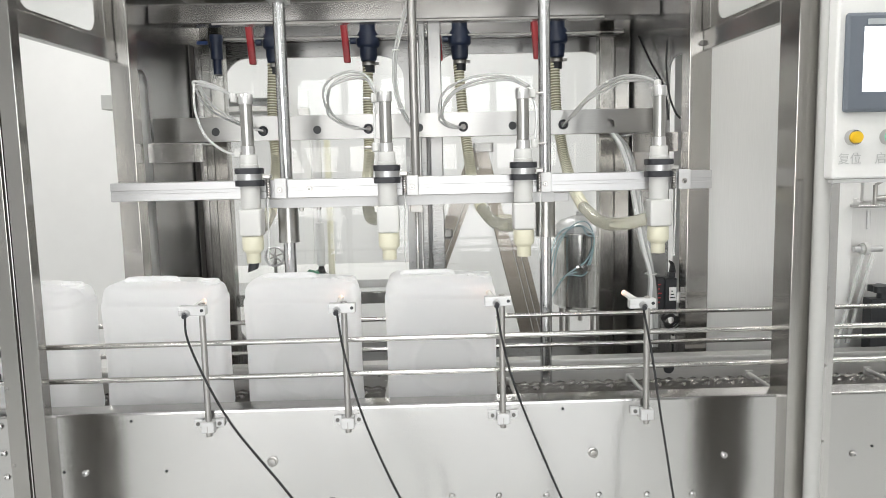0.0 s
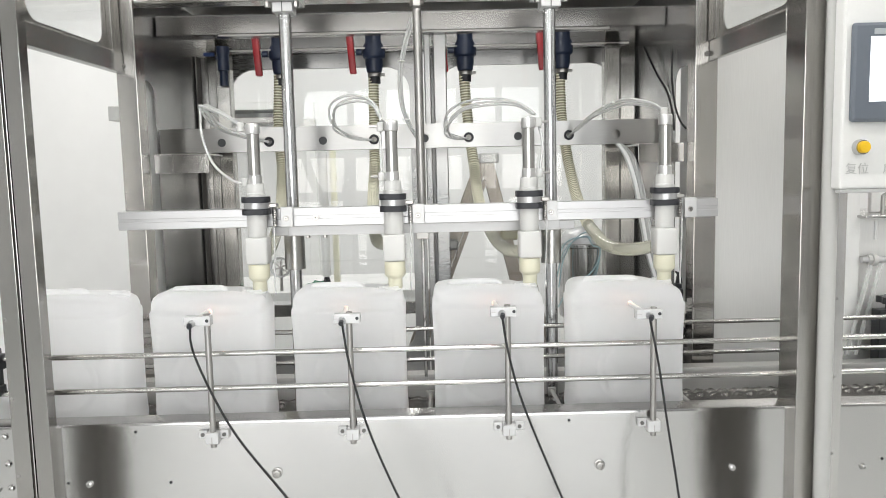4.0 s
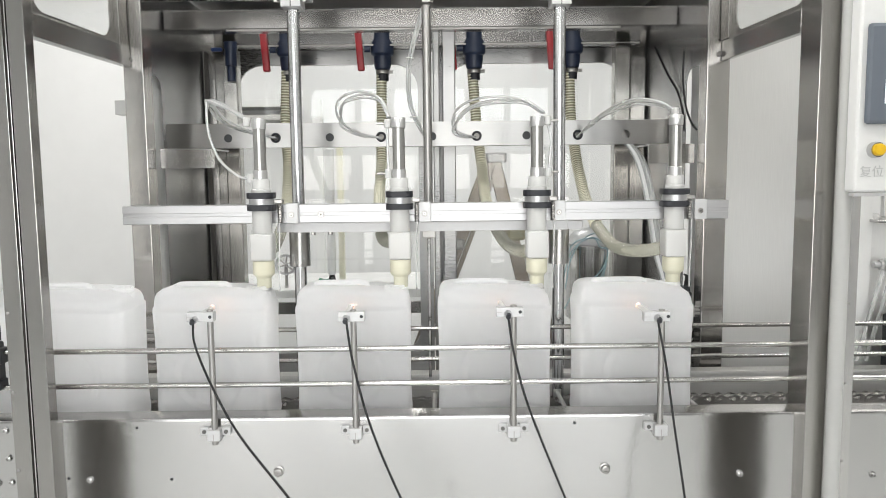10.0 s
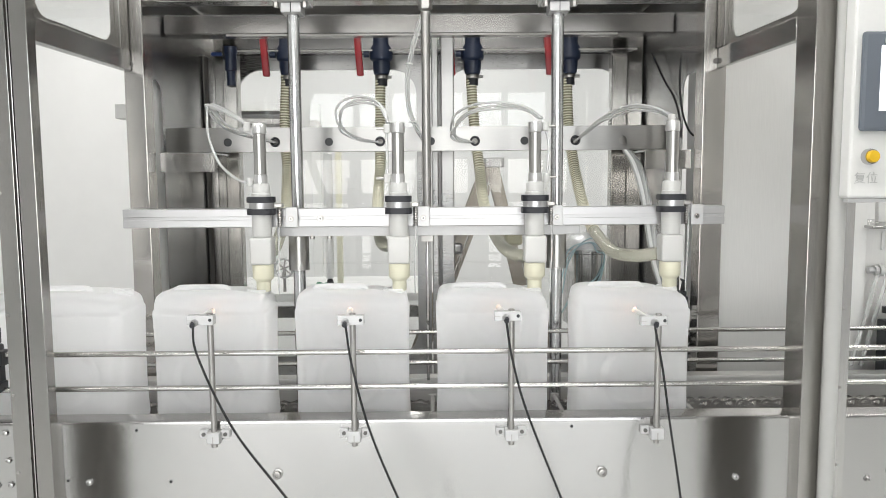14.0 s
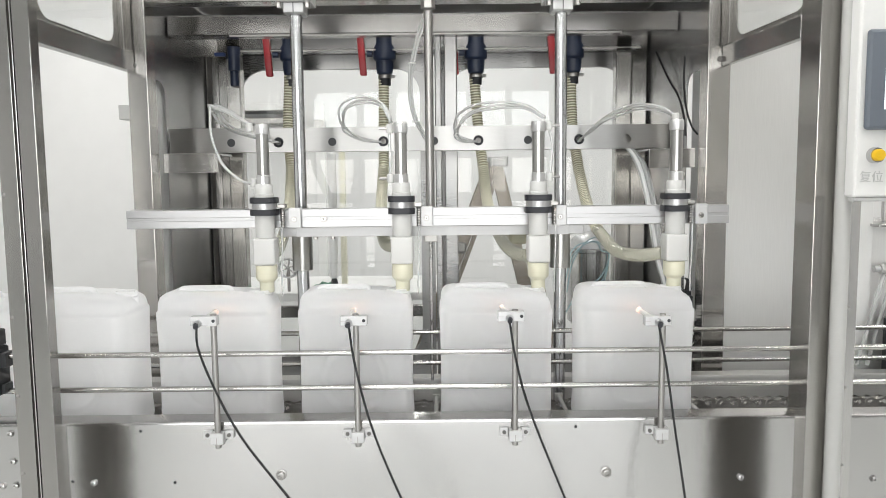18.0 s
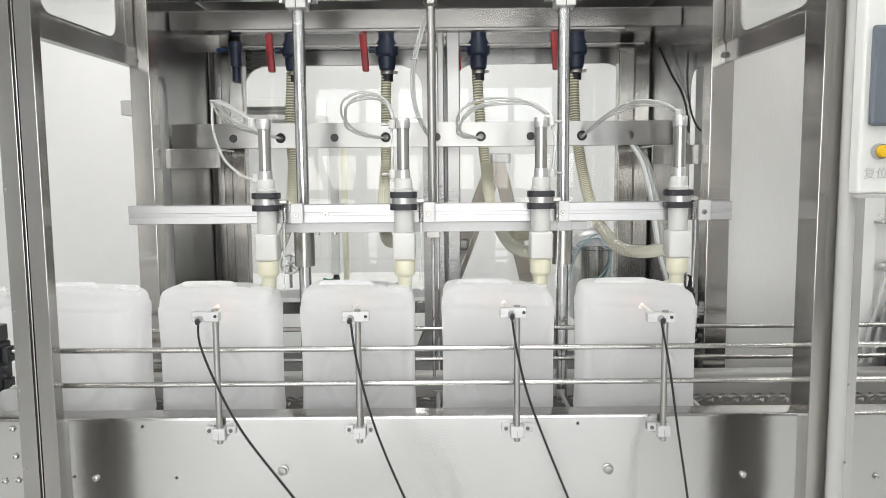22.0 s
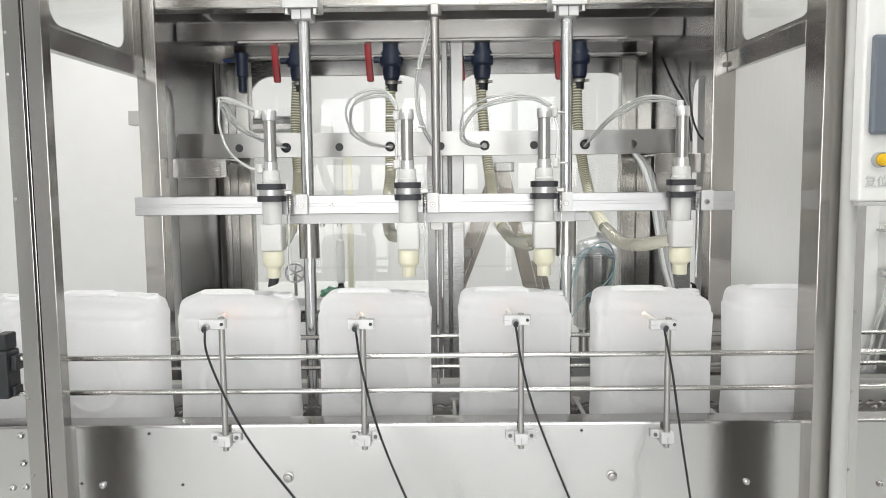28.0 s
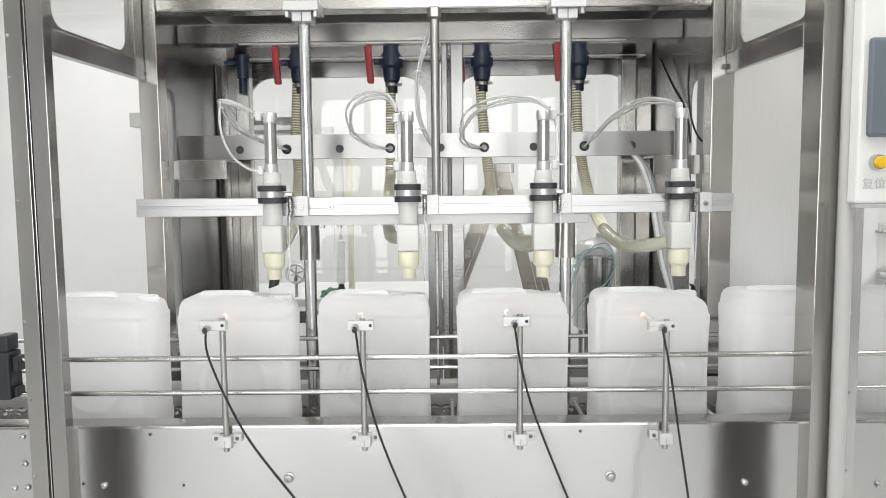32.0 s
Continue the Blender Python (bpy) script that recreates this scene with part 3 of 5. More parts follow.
def jerrycan():
    j = thing("jerrycan", "translucent white plastic jerrycan, uncapped, on the conveyor", "jerrycan", "row of jerrycans")
    part("body", can_body(), hdpe_body, j, smooth=60)
    bm = bm_tube(bmesh.new(), [(-0.106, 0, 0.380), (-0.1045, 0, 0.390), (-0.099, 0, 0.3975), (-0.086, 0, 0.3995), (-0.03, 0, 0.400), (0.018, 0, 0.3995), (0.030, 0, 0.397), (0.0355, 0, 0.390), (0.037, 0, 0.379)], 0.0075, 14, 5)
    for v in bm.verts:
        v.co.y = v.co.y * 1.7 - 0.012
    part("handle", bm, hdpe, j, smooth=60)
    part("neck", bm_lathe(bmesh.new(), [(0.034, 0.330), (0.034, 0.372), (0.032, 0.375), (0.029, 0.376), (0.029, 0.388), (0.027, 0.3905), (0.0245, 0.389), (0.0245, 0.356), (0.0, 0.356)], 0.112, 0.0145, 0, 28, None, False), hdpe, j)
    part("neck_thread", bm_lathe(bmesh.new(), [(0.029, 0.378), (0.0308, 0.380), (0.0308, 0.382), (0.029, 0.384)], 0.112, 0.0145, 0, 28, None, False), hdpe, j)
    return j


FIRST = jerrycan()
FIRST.matrix_basis = pose(CX, CY, CZ)
CANS = [FIRST] + [copy_thing(FIRST, pose(CX - PITCH * k, CY, CZ)) for k in range(1, 8)]


# ---- filling carriage ----
NOZZLE_X = (-0.518, -0.143, 0.231, 0.606)
NY = 0.205


def socket_screw(c, x, y, z, r):
    """A socket head screw that faces the front: dark washer, round head, hexagon socket."""
    m = Matrix.Translation((x, y, z)) @ RX
    s = part("clamp_screw", bm_lathe(bmesh.new(), [(r * 0.86, 0.0011), (r * 0.86, 0.0045), (r * 0.72, 0.0055)], 0, 0, 0, 16, m), rod_m, c)
    part("washer", bm_lathe(bmesh.new(), [(r * 1.2, 0), (r * 1.2, 0.001)], 0, 0, 0, 16, m), steel_d, s)
    part("hex_socket", bm_lathe(bmesh.new(), [(r * 0.42, 0.0056), (r * 0.42, 0.006)], 0, 0, 0, 6, m), bed_m, s)


def carriage():
    c = thing("filling_carriage", "lifting aluminium carriage with four filling nozzles", "filling carriage")
    # slotted profile
    bar = box("profile_bar", alu, c, -0.912, 0.768, 0.240, 0.285, 1.396, 1.448, 0.002)
    for z0, z1 in ((1.397, 1.417), (1.426, 1.447)):
        box("slot_lip", alu, bar, -0.911, 0.767, 0.236, 0.2398, z0, z1, 0.001)
    box("carrier_plate", alu_white, c, -0.50, 0.375, 0.30, 0.49, 1.366, 1.392, 0.002)
    box("carrier_web", alu_white, c, -0.45, 0.33, 0.287, 0.299, 1.366, 1.40, 0.001)
    for x in (-0.463, 0.329):
        part("guide_bush", bm_lathe(bmesh.new(), [(0.0195, 1.252), (0.031, 1.252), (0.031, 1.365), (0.0195, 1.365)], x, 0.442, 0, 28, None, False), barrel_m, c)
    box("rod_block", steel_d, c, -0.088, -0.048, 0.42, 0.465, 1.336, 1.3655, 0.002)
    for x in (-0.40, -0.35, 0.22, 0.27):
        part("plate_bolt", bm_lathe(bmesh.new(), [(0.006, 1.356), (0.007, 1.357), (0.007, 1.3655)], x, 0.32, 0, 6), steel_d, c)
    for x in (-0.435, -0.07, 0.30, 0.69):
        box("end_clamp", alu_white, c, x - 0.022, x + 0.012, 0.222, 0.235, 1.396, 1.452, 0.002)
        socket_screw(c, x - 0.006, 0.222, 1.42, 0.0068)
    socket_screw(c, -0.362, 0.236, 1.42, 0.0085)
    for i, x in enumerate(NOZZLE_X):
        nozzle(c, x)
    return c


def nozzle(c, x):
    y = NY
    L = lambda name, prof, mat, n=28, lab="": part(name, bm_lathe(bmesh.new(), prof, x, y, 0, n), mat, c, lab)
    body = L("nozzle_body", [(0.0255, 1.372), (0.0262, 1.374), (0.0262, 1.49), (0.0240, 1.493), (0.0240, 1.514), (0.0225, 1.518)], ptfe, 28, "white plastic nozzle body")
    sub = lambda name, prof, mat, n=28: part(name, bm_lathe(bmesh.new(), prof, x, y, 0, n), mat, body)
    sub("cylinder_base", [(0.0185, 1.5185), (0.0185, 1.54), (0.017, 1.542)], cap_m)
    sub("cylinder_barrel", [(0.0165, 1.5425), (0.0165, 1.652)], barrel_m)
    sub("cylinder_cap", [(0.0185, 1.6525), (0.0192, 1.654), (0.0192, 1.677), (0.0175, 1.680)], cap_m)
    block = bm_box(bmesh.new(), x - 0.030, x + 0.030, y - 0.030, y + 0.030, 1.297, 1.3715, 0.0065, None, 3)
    part("valve_block", block, ptfe, body, smooth=60)
    sub("seal_cup", [(0.0185, 1.2215), (0.0195, 1.223), (0.0195, 1.249), (0.0215, 1.2515), (0.0275, 1.2575), (0.029, 1.261), (0.029, 1.2945), (0.028, 1.2965)], pom)
    tip = bm_lathe(bmesh.new(), [(0.0135, 1.200), (0.0145, 1.2015), (0.0145, 1.2212)], x, y, 0, 20)
    for v in tip.verts:
        if v.co.z < 1.215:
            v.co.z += 0.35 * (v.co.x - x)
            v.co.x -= 0.004
    if x < -0.4:
        part("plug_tip", tip, blackp, body, "bent black outlet tip")
    else:
        tip.free()
    for z in (1.433, 1.466):
        bm = bmesh.new()
        ring = [rounded_ring(0.036, 0.033, 0.018, 5)]
        lo = [bm.verts.new((x + a, y + b, z)) for a, b in ring[0]]
        hi = [bm.verts.new((x + a, y + b, z + 0.016)) for a, b in ring[0]]
        bm.faces.new(list(reversed(lo))), bm.faces.new(hi)
        for k in range(len(lo)):
            bm.faces.new((lo[k], lo[(k + 1) % len(lo)], hi[(k + 1) % len(lo)], hi[k]))
        bmesh.ops.bevel(bm, geom=[e for e in bm.edges if abs(e.verts[0].co.z - e.verts[1].co.z) < 1e-6], offset=0.003, segments=2, affect="EDGES")
        part("clamp_pad", bm, rubber, body)
    sub("clamp_band", [(0.033, 1.4495), (0.033, 1.4655)], alu)
    part("adjuster_screw", bm_tube(bmesh.new(), [(x + 0.046, y + 0.012, z) for z in (1.398, 1.42, 1.44, 1.458)], 0.005, 10, 6, 0.0016, 1), steel_d, body)
    box("clamp_lug", steel_d, body, x + 0.034, x + 0.056, y + 0.0, y + 0.024, 1.452, 1.463, 0.002)
    part("drip_tube", bm_tube(bmesh.new(), [(x + 0.047, y - 0.004, 1.40), (x + 0.046, y - 0.006, 1.33), (x + 0.043, y - 0.006, 1.25), (x + 0.044, y - 0.006, 1.213)], 0.0022, 8, 6), tube_m, body, smooth=60)
    box("clamp_arm", alu, body, x - 0.012, x + 0.012, y + 0.03, 0.2398, 1.438, 1.462, 0.002)
    return body


CARRIAGE = carriage()


# ---- lifting columns and manifold ----
def columns():
    for x in (-0.463, 0.329):
        g = thing("guide_column", "polished steel guide column with a clamped top flange", "guide column", "guide columns")
        rod("column_rod", column_m, g, (x, 0.442, 0.2), (x, 0.442, 2.02), 0.0185, 24)
        box("flange_plate", alu_white, g, x - 0.052, x + 0.052, 0.39, 0.495, 2.048, 2.075, 0.002)
        for dx in (-0.042, 0.042):
            part("flange_bolt", bm_lathe(bmesh.new(), [(0.007, 2.030), (0.008, 2.032), (0.008, 2.0475)], x + dx, 0.405, 0, 6), steel_d, g)
        box("clamp_slot", blackp, g, x - 0.0012, x + 0.0012, 0.4035, 0.4048, 2.018, 2.047, 0)
        box("clamp_collar", alu_white, g, x - 0.03, x + 0.03, 0.405, 0.475, 2.018, 2.0475, 0.003)
    s = thing("lead_screw", "threaded steel lead screw", "lead screw")
    part("screw_rod", bm_tube(bmesh.new(), [(-0.068, 0.442, 1.42 + 0.0032 * k) for k in range(190)], 0.0128, 14, 2, 0.0006, 1), steel_d, s, smooth=60)
    rod("lower_rod", chrome, s, (-0.068, 0.442, 0.9), (-0.068, 0.442, 1.419), 0.0052, 12)
    part("coupling_nut", bm_lathe(bmesh.new(), [(0.018, 2.03), (0.021, 2.033), (0.021, 2.06), (0.018, 2.063)], -0.068, 0.442, 0, 6), steel_d, s)


columns()


def hole_bar():
    b = thing("tube_holder_bar", "bright stainless bar drilled with a row of round holes", "holder bar")
    holes = (-0.76, -0.596, -0.41, -0.233, -0.057, 0.096, 0.268, 0.445, 0.611)
    cuts = [-0.972] + [(p + q) / 2 for p, q in zip(holes, holes[1:])] + [0.79]
    bm = bmesh.new()
    for x0, x1, h in zip(cuts, cuts[1:], holes):
        cell = frame_with_window(bmesh.new(), x1 - x0, 0.083, 0.003, h - x0 - 0.0145, h - x0 + 0.0145, 0.0185, 0.0475, 0.01449)
        bmesh.ops.transform(cell, matrix=Matrix.Translation((x0, 0.757, 1.625)), verts=cell.verts)
        me = bpy.data.meshes.new("cell")
        cell.to_mesh(me)
        cell.free()
        bm.from_mesh(me)
        bpy.data.meshes.remove(me)
    bmesh.ops.remove_doubles(bm, verts=bm.verts, dist=0.0002)
    part("front_sheet", bm, bar_m, b, smooth=0)
    bm = bm_box(bmesh.new(), -0.972, 0.79, 0.7605, 0.81, 1.705, 1.708)
    bm_box(bm, -0.972, 0.79, 0.7605, 0.81, 1.625, 1.628)
    bm_box(bm, -0.972, 0.79, 0.807, 0.81, 1.6285, 1.7045)
    part("channel", bm, steel_d, b)
    # black discs set into the front sheet fill four of the holes
    for x in (-0.76, -0.41, -0.057, 0.268):
        part("black_hole_disc", bm_lathe(bmesh.new(), [(0.0142, 0), (0.0142, 0.001)], 0, 0, 0, 20, Matrix.Translation((x, 0.7598, 1.658)) @ RX), blackp, b)
    for x in (-0.596, -0.233, 0.096, 0.445):
        m = Matrix.Translation((x, 0.757, 1.658)) @ RX
        part("grommet", bm_lathe(bmesh.new(), [(0.010, -0.004), (0.0165, -0.002), (0.0175, 0.002), (0.015, 0.004), (0.010, 0.003)], 0, 0, 0, 20, m, False), rubber, b)


hole_bar()


# ---- control box ----
def control_box():
    c = thing("control_box", "grey control box with touch screen and push buttons on a post", "control box")
    box("housing", grey_box, c, 0.910, 1.45, -0.12, -0.078, 1.475, 2.35, 0.006)
    box("back_box", grey_box, c, 0.955, 1.45, -0.077, 0.06, 1.48, 2.34, 0.006)
    box("screen_bezel", hmi_m, c, 0.922, 1.28, -0.137, -0.121, 1.628, 1.850, 0.008)
    box("screen", screen_m, c, 0.961, 1.24, -0.1385, -0.1375, 1.673, 1.818, 0)
    rod("post", post_paint, c, (0.9265, -0.05, 0.0), (0.9265, -0.05, 2.45), 0.018, 24)


control_box()


# ---- photo sensors on the front plate ----
SENSORS = ((-0.622, -0.601, 1.185), (-0.253, -0.249, 1.182), (0.135, 0.145, 1.189), (0.497, 0.511, 1.174))
CABLES = (
    [(-0.633, -0.045, 1.180), (-0.623, -0.066, 1.123), (-0.562, -0.13, 1.032), (-0.486, -0.2, 0.948), (-0.362, -0.32, 0.867), (-0.279, -0.4, 0.811), (-0.12, -0.48, 0.66), (-0.05, -0.5, 0.4)],
    [(-0.265, -0.035, 1.179), (-0.246, -0.07, 1.081), (-0.202, -0.13, 0.947), (-0.132, -0.22, 0.819), (-0.056, -0.3, 0.706), (0.0, -0.34, 0.55), (0.02, -0.35, 0.35)],
    [(0.129, -0.035, 1.186), (0.142, -0.07, 1.091), (0.17, -0.12, 0.981), (0.238, -0.2, 0.807), (0.288, -0.28, 0.692), (0.34, -0.32, 0.5), (0.36, -0.33, 0.35)],
    [(0.494, -0.035, 1.172), (0.507, -0.07, 1.06), (0.512, -0.12, 0.937), (0.512, -0.2, 0.804), (0.512, -0.26, 0.678), (0.512, -0.27, 0.4)])
TIPS = ((-0.614, 0.068, 1.196), (-0.263, 0.068, 1.195), (0.118, 0.068, 1.199), (0.468, 0.068, 1.190))


def sensor(spot, cable, tip):
    bx, px, z = spot
    s = thing("photo_sensor", "small white photoelectric sensor on a clamped steel rod with black cable", "sensor", "photo sensors", px, 0, 0.86)
    X, Z = lambda v: v - px, lambda v: v - 0.86
    block = box("mount_block", alu_white, s, X(bx - 0.033), X(bx + 0.033), -0.028, -0.004, Z(z - 0.012), Z(z + 0.012), 0.002)
    part("set_screw", bm_lathe(bmesh.new(), [(0.0042, 0), (0.0042, 0.0012), (0.002, 0.0012)], 0, 0, 0, 12, Matrix.Translation((X(bx + 0.025), -0.028, Z(z + 0.001))) @ RX), blackp, block)
    part("clamp_slit", bm_box(bmesh.new(), X(bx - 0.0325), X(bx - 0.019), -0.0286, -0.0281, Z(z - 0.0006), Z(z + 0.0006)), steel_d, block)
    a, b = Vector((X(cable[0][0]), -0.02, Z(cable[0][2] + 0.001))), Vector((X(tip[0]), tip[1], Z(tip[2])))
    b = a.lerp(b, 0.88)
    d = (b - a).normalized()
    rod("barrel", ptfe, s, a, b, 0.0072, 16)
    rod("collar", alu, s, a - d * 0.019, a, 0.0092, 16)
    rod("lens", red_led, s, b + d * 0.0002, b + d * 0.0006, 0.0058, 16)
    rod("rod", steel_d, s, (0, -0.014, 0.0), (0, -0.014, Z(z + 0.016)), 0.0078, 16)
    clamp = box("foot_clamp", alu_white, s, -0.016, 0.016, -0.028, -0.001, 0.012, 0.040, 0.002)
    box("clamp_gap", steel_d, clamp, -0.0012, 0.0012, -0.0285, -0.028, 0.012, 0.030, 0)
    for dx in (-0.027, 0.027) if bx < 0.3 else (-0.027,):
        tab = box("mount_tab", alu_white, s, dx - 0.0105, dx + 0.0105, -0.012, -0.0005, 0.022, 0.042, 0.0015)
        part("tab_screw", bm_lathe(bmesh.new(), [(0.005, 0), (0.005, 0.003), (0.003, 0.003), (0.003, 0.0015)], 0, 0, 0, 12, Matrix.Translation((dx, -0.012, 0.032)) @ RX), bed_m, tab)
    part("cable", bm_tube(bmesh.new(), [(X(x), y, Z(zz)) for x, y, zz in cable], 0.0028, 8, 8), cable_m, s, smooth=60)
    part("cable_boot", bm_rod(bmesh.new(), (X(cable[0][0]), -0.052, Z(cable[0][2] - 0.004)), a - d * 0.0191, 0.006, 12), rubber, s)


for spot, cable, tip in zip(SENSORS, CABLES, TIPS):
    sensor(spot, cable, tip)


# ---- bolts in the front plate ----
def plate_bolts():
    c = bpy.data.objects["chain_conveyor"]
    big = finish("bolt", bm_lathe(bmesh.new(), [(0.0135, 0), (0.0135, 0.002), (0.010, 0.003), (0.010, 0.013), (0.0085, 0.014), (0.0055, 0.014), (0.0055, 0.008)], 0, 0, 0, 20, RX), steel_d)
    small = finish("small_bolt", bm_lathe(bmesh.new(), [(0.0085, 0), (0.0085, 0.0015), (0.007, 0.006), (0.004, 0.0075), (0.004, 0.004)], 0, 0, 0, 16, RX), chrome)
    dot = finish("rivet_hole", bm_lathe(bmesh.new(), [(0.0038, 0), (0.0038, 0.0006), (0.001, 0.0006)], 0, 0, 0, 12, RX), blackp)
    for x, z in ((-0.448, 0.783), (0.378, 0.781)):
        share("bolt", big, c, pose(x, -0.0005, z))
    for x, z in ((-0.926, 0.766), (0.721, 0.763), (0.011, 0.674), (0.133, 0.671), (0.257, 0.668), (0.394, 0.665), (0.52, 0.662), (0.639, 0.66), (1.06, 0.755),
                 (-1.13, 0.897), (-1.127, 0.825), (-1.158, 0.76), (-1.124, 0.762), (-0.30, 0.674), (-0.52, 0.672)):
        share("small_bolt", small, c, pose(x, -0.0005, z))
    slot = finish("wire_hole", bm_lathe(bmesh.new(), [(0.017, 0), (0.017, 0.0008), (0.004, 0.0008)], 0, 0, 0, 20, RX), blackp)
    share("wire_hole", slot, c, pose(0.72, 0.4395, 0.869))
    for x, z in ((0.64, 0.877), (1.02, 0.882), (-0.2, 0.877), (1.35, 0.882)):
        share("small_bolt", small, c, pose(x, 0.4395, z))
    for x, z in ((-0.801, 0.90), (0.30, 0.90), (-0.98, 0.77), (-0.72, 0.765), (1.11, 0.775)):
        share("rivet_hole", dot, c, pose(x, -0.0003, z))


plate_bolts()


# ---- chains and pushers ----
def link_mesh(inner):
    """A roller chain link: two waisted side plates on two pins, a pitch long."""
    P = 0.0381
    bm = bmesh.new()
    h = 0.0195 if inner else 0.0175
    outline = []
    for k in range(9):
        a = radians(-90 + 180 * k / 8)
        outline.append((P / 2 + h * math.cos(a), h * math.sin(a)))
    outline.append((0, h * 0.68))
    for k in range(9):
        a = radians(90 + 180 * k / 8)
        outline.append((-P / 2 + h * math.cos(a), h * math.sin(a)))
    outline.append((0, -h * 0.68))
    y = 0.0095 if inner else 0.0128
    for s in (-1, 1):
        lo = [bm.verts.new((px, s * y, pz)) for px, pz in outline]
        hi = [bm.verts.new((px, s * (y + 0.003), pz)) for px, pz in outline]
        bm.faces.new(lo), bm.faces.new(hi)
        n = len(lo)
        for k in range(n):
            bm.faces.new((lo[k], lo[(k + 1) % n], hi[(k + 1) % n], hi[k]))
    for px in (-P / 2, P / 2):
        if inner:
            bm_lathe(bm, [(0.0115, -0.009), (0.0115, 0.009)], px, 0, 0, 12, RX)
        else:
            bm_lathe(bm, [(0.006, -0.0205), (0.006, 0.0205)], px, 0, 0, 10, RX)
            for d in (-1, 1):
                bm_lathe(bm, [(0.0105, d * 0.0158), (0.0095, d * 0.0172), (0.006, d * 0.0172)], px, 0, 0, 12, RX, False)
    return finish("chain_link", bm, chain_steel)


CHAINS = []


def chains():
    P = 0.0381
    a, b = link_mesh(True), link_mesh(False)
    for y in (0.40, 0.095):
        ch = thing("conveyor_chain", "oiled steel roller chain with cross pushers", "chain", "conveyor chains", 0, y, 0.829)
        n0, n1 = (-68, 56) if y > 0.2 else (-42, 48)
        for k in range(n0, n1):
            share("chain_link", a if k % 2 else b, ch, pose(k * P, 0, 0))
        for k in range(-7, 6):
            x = CX - 0.163 + PITCH * k
            bm = bm_box(bmesh.new(), x - 0.012, x + 0.012, -0.004, 0.004, 0.012, 0.038, 0.001)
            part("pusher_lug", bm, matt_steel, ch)
        CHAINS.append(ch)
    for k in range(-7, 6):
        x = CX - 0.163 + PITCH * k
        p = rod("pusher_bar", matt_steel, CHAINS[0], (x, -0.301, 0.028), (x, -0.004, 0.028), 0.006, 10)


chains()


# ---- hoses, valves and air tubes ----
HOSES = (
    [(-0.618, 1.08, 1.898), (-0.625, 1.07, 1.725), (-0.604, 1.0, 1.571), (-0.582, 0.85, 1.447), (-0.559, 0.65, 1.359), (-0.538, 0.45, 1.321), (-0.526, 0.3, 1.315), (-0.526, 0.235, 1.325)],
    [(-0.253, 1.08, 1.896), (-0.255, 1.07, 1.722), (-0.252, 1.0, 1.569), (-0.25, 0.85, 1.465), (-0.231, 0.6, 1.379), (-0.205, 0.4, 1.337), (-0.167, 0.3, 1.334), (-0.145, 0.235, 1.334)],
    [(0.099, 1.08, 1.894), (0.113, 1.06, 1.698), (0.126, 1.0, 1.566), (0.132, 0.85, 1.442), (0.148, 0.65, 1.354), (0.168, 0.45, 1.315), (0.195, 0.3, 1.305), (0.221, 0.235, 1.316)],
    [(0.471, 1.08, 1.892), (0.476, 1.06, 1.717), (0.479, 0.95, 1.563), (0.48, 0.8, 1.441), (0.479, 0.6, 1.355), (0.493, 0.42, 1.307), (0.53, 0.3, 1.302), (0.584, 0.235, 1.316)])


def rings_along(bm, pts, r, step, t, n=12):
    """Raised rings of a reinforced hose, one each step along its line."""
    path = smooth_path(pts, 12)
    run, nxt = 0.0, 0.0
    for a, b in zip(path, path[1:]):
        d = b - a
        while nxt < run + d.length:
            p = a + d * ((nxt - run) / d.length)
            m = Matrix.Translation(p) @ d.to_track_quat("Z", "Y").to_matrix().to_4x4()
            bm_lathe(bm, [(r - 0.001, -t), (r + t * 0.55, -t * 0.4), (r + t * 0.55, t * 0.4), (r - 0.001, t)], 0, 0, 0, n, m, False)
            nxt += step
        run += d.length
    return bm


TAILS = []


def hoses():
    for pts in HOSES:
        h = thing("product_hose", "cream ribbed suction hose from valve to nozzle", "hose", "product hoses")
        top = [(pts[0][0], pts[0][1], 1.925)] + pts[:3]
        part("hose_wall", bm_tube(bmesh.new(), top, 0.0195, 14, 8), hose_m, h, smooth=60)
        part("helix", rings_along(bmesh.new(), top, 0.0186, 0.0104, 0.0038), hose_w, h, smooth=60)
        low = [tuple(Vector(p) - Vector(pts[2])) for p in pts[2:]]
        tail = part("hose_tail", bm_tube(bmesh.new(), low[:3], 0.0186, 14, 8), hose_m, h, smooth=60)
        part("helix", rings_along(bmesh.new(), low[:3], 0.0184, 0.0104, 0.0036), hose_w, tail, smooth=60)
        part("clear_end", bm_tube(bmesh.new(), low[2:], 0.0187, 14, 8), hose_clear, tail, "clear olive hose end", smooth=60)
        part("inner_helix", rings_along(bmesh.new(), low[2:], 0.0187, 0.0072, 0.0009), hose_clear, tail, smooth=60)
        part("joint_sleeve", bm_lathe(bmesh.new(), [(0.0, -0.0186), (0.0131, -0.0131), (0.0186, 0), (0.0131, 0.0131), (0.0, 0.0186)], 0, 0, 0, 14, None, False), hose_m, tail, smooth=60)
        TAILS.append((tail, pts[2], pts[2][1] - pts[-1][1]))


hoses()


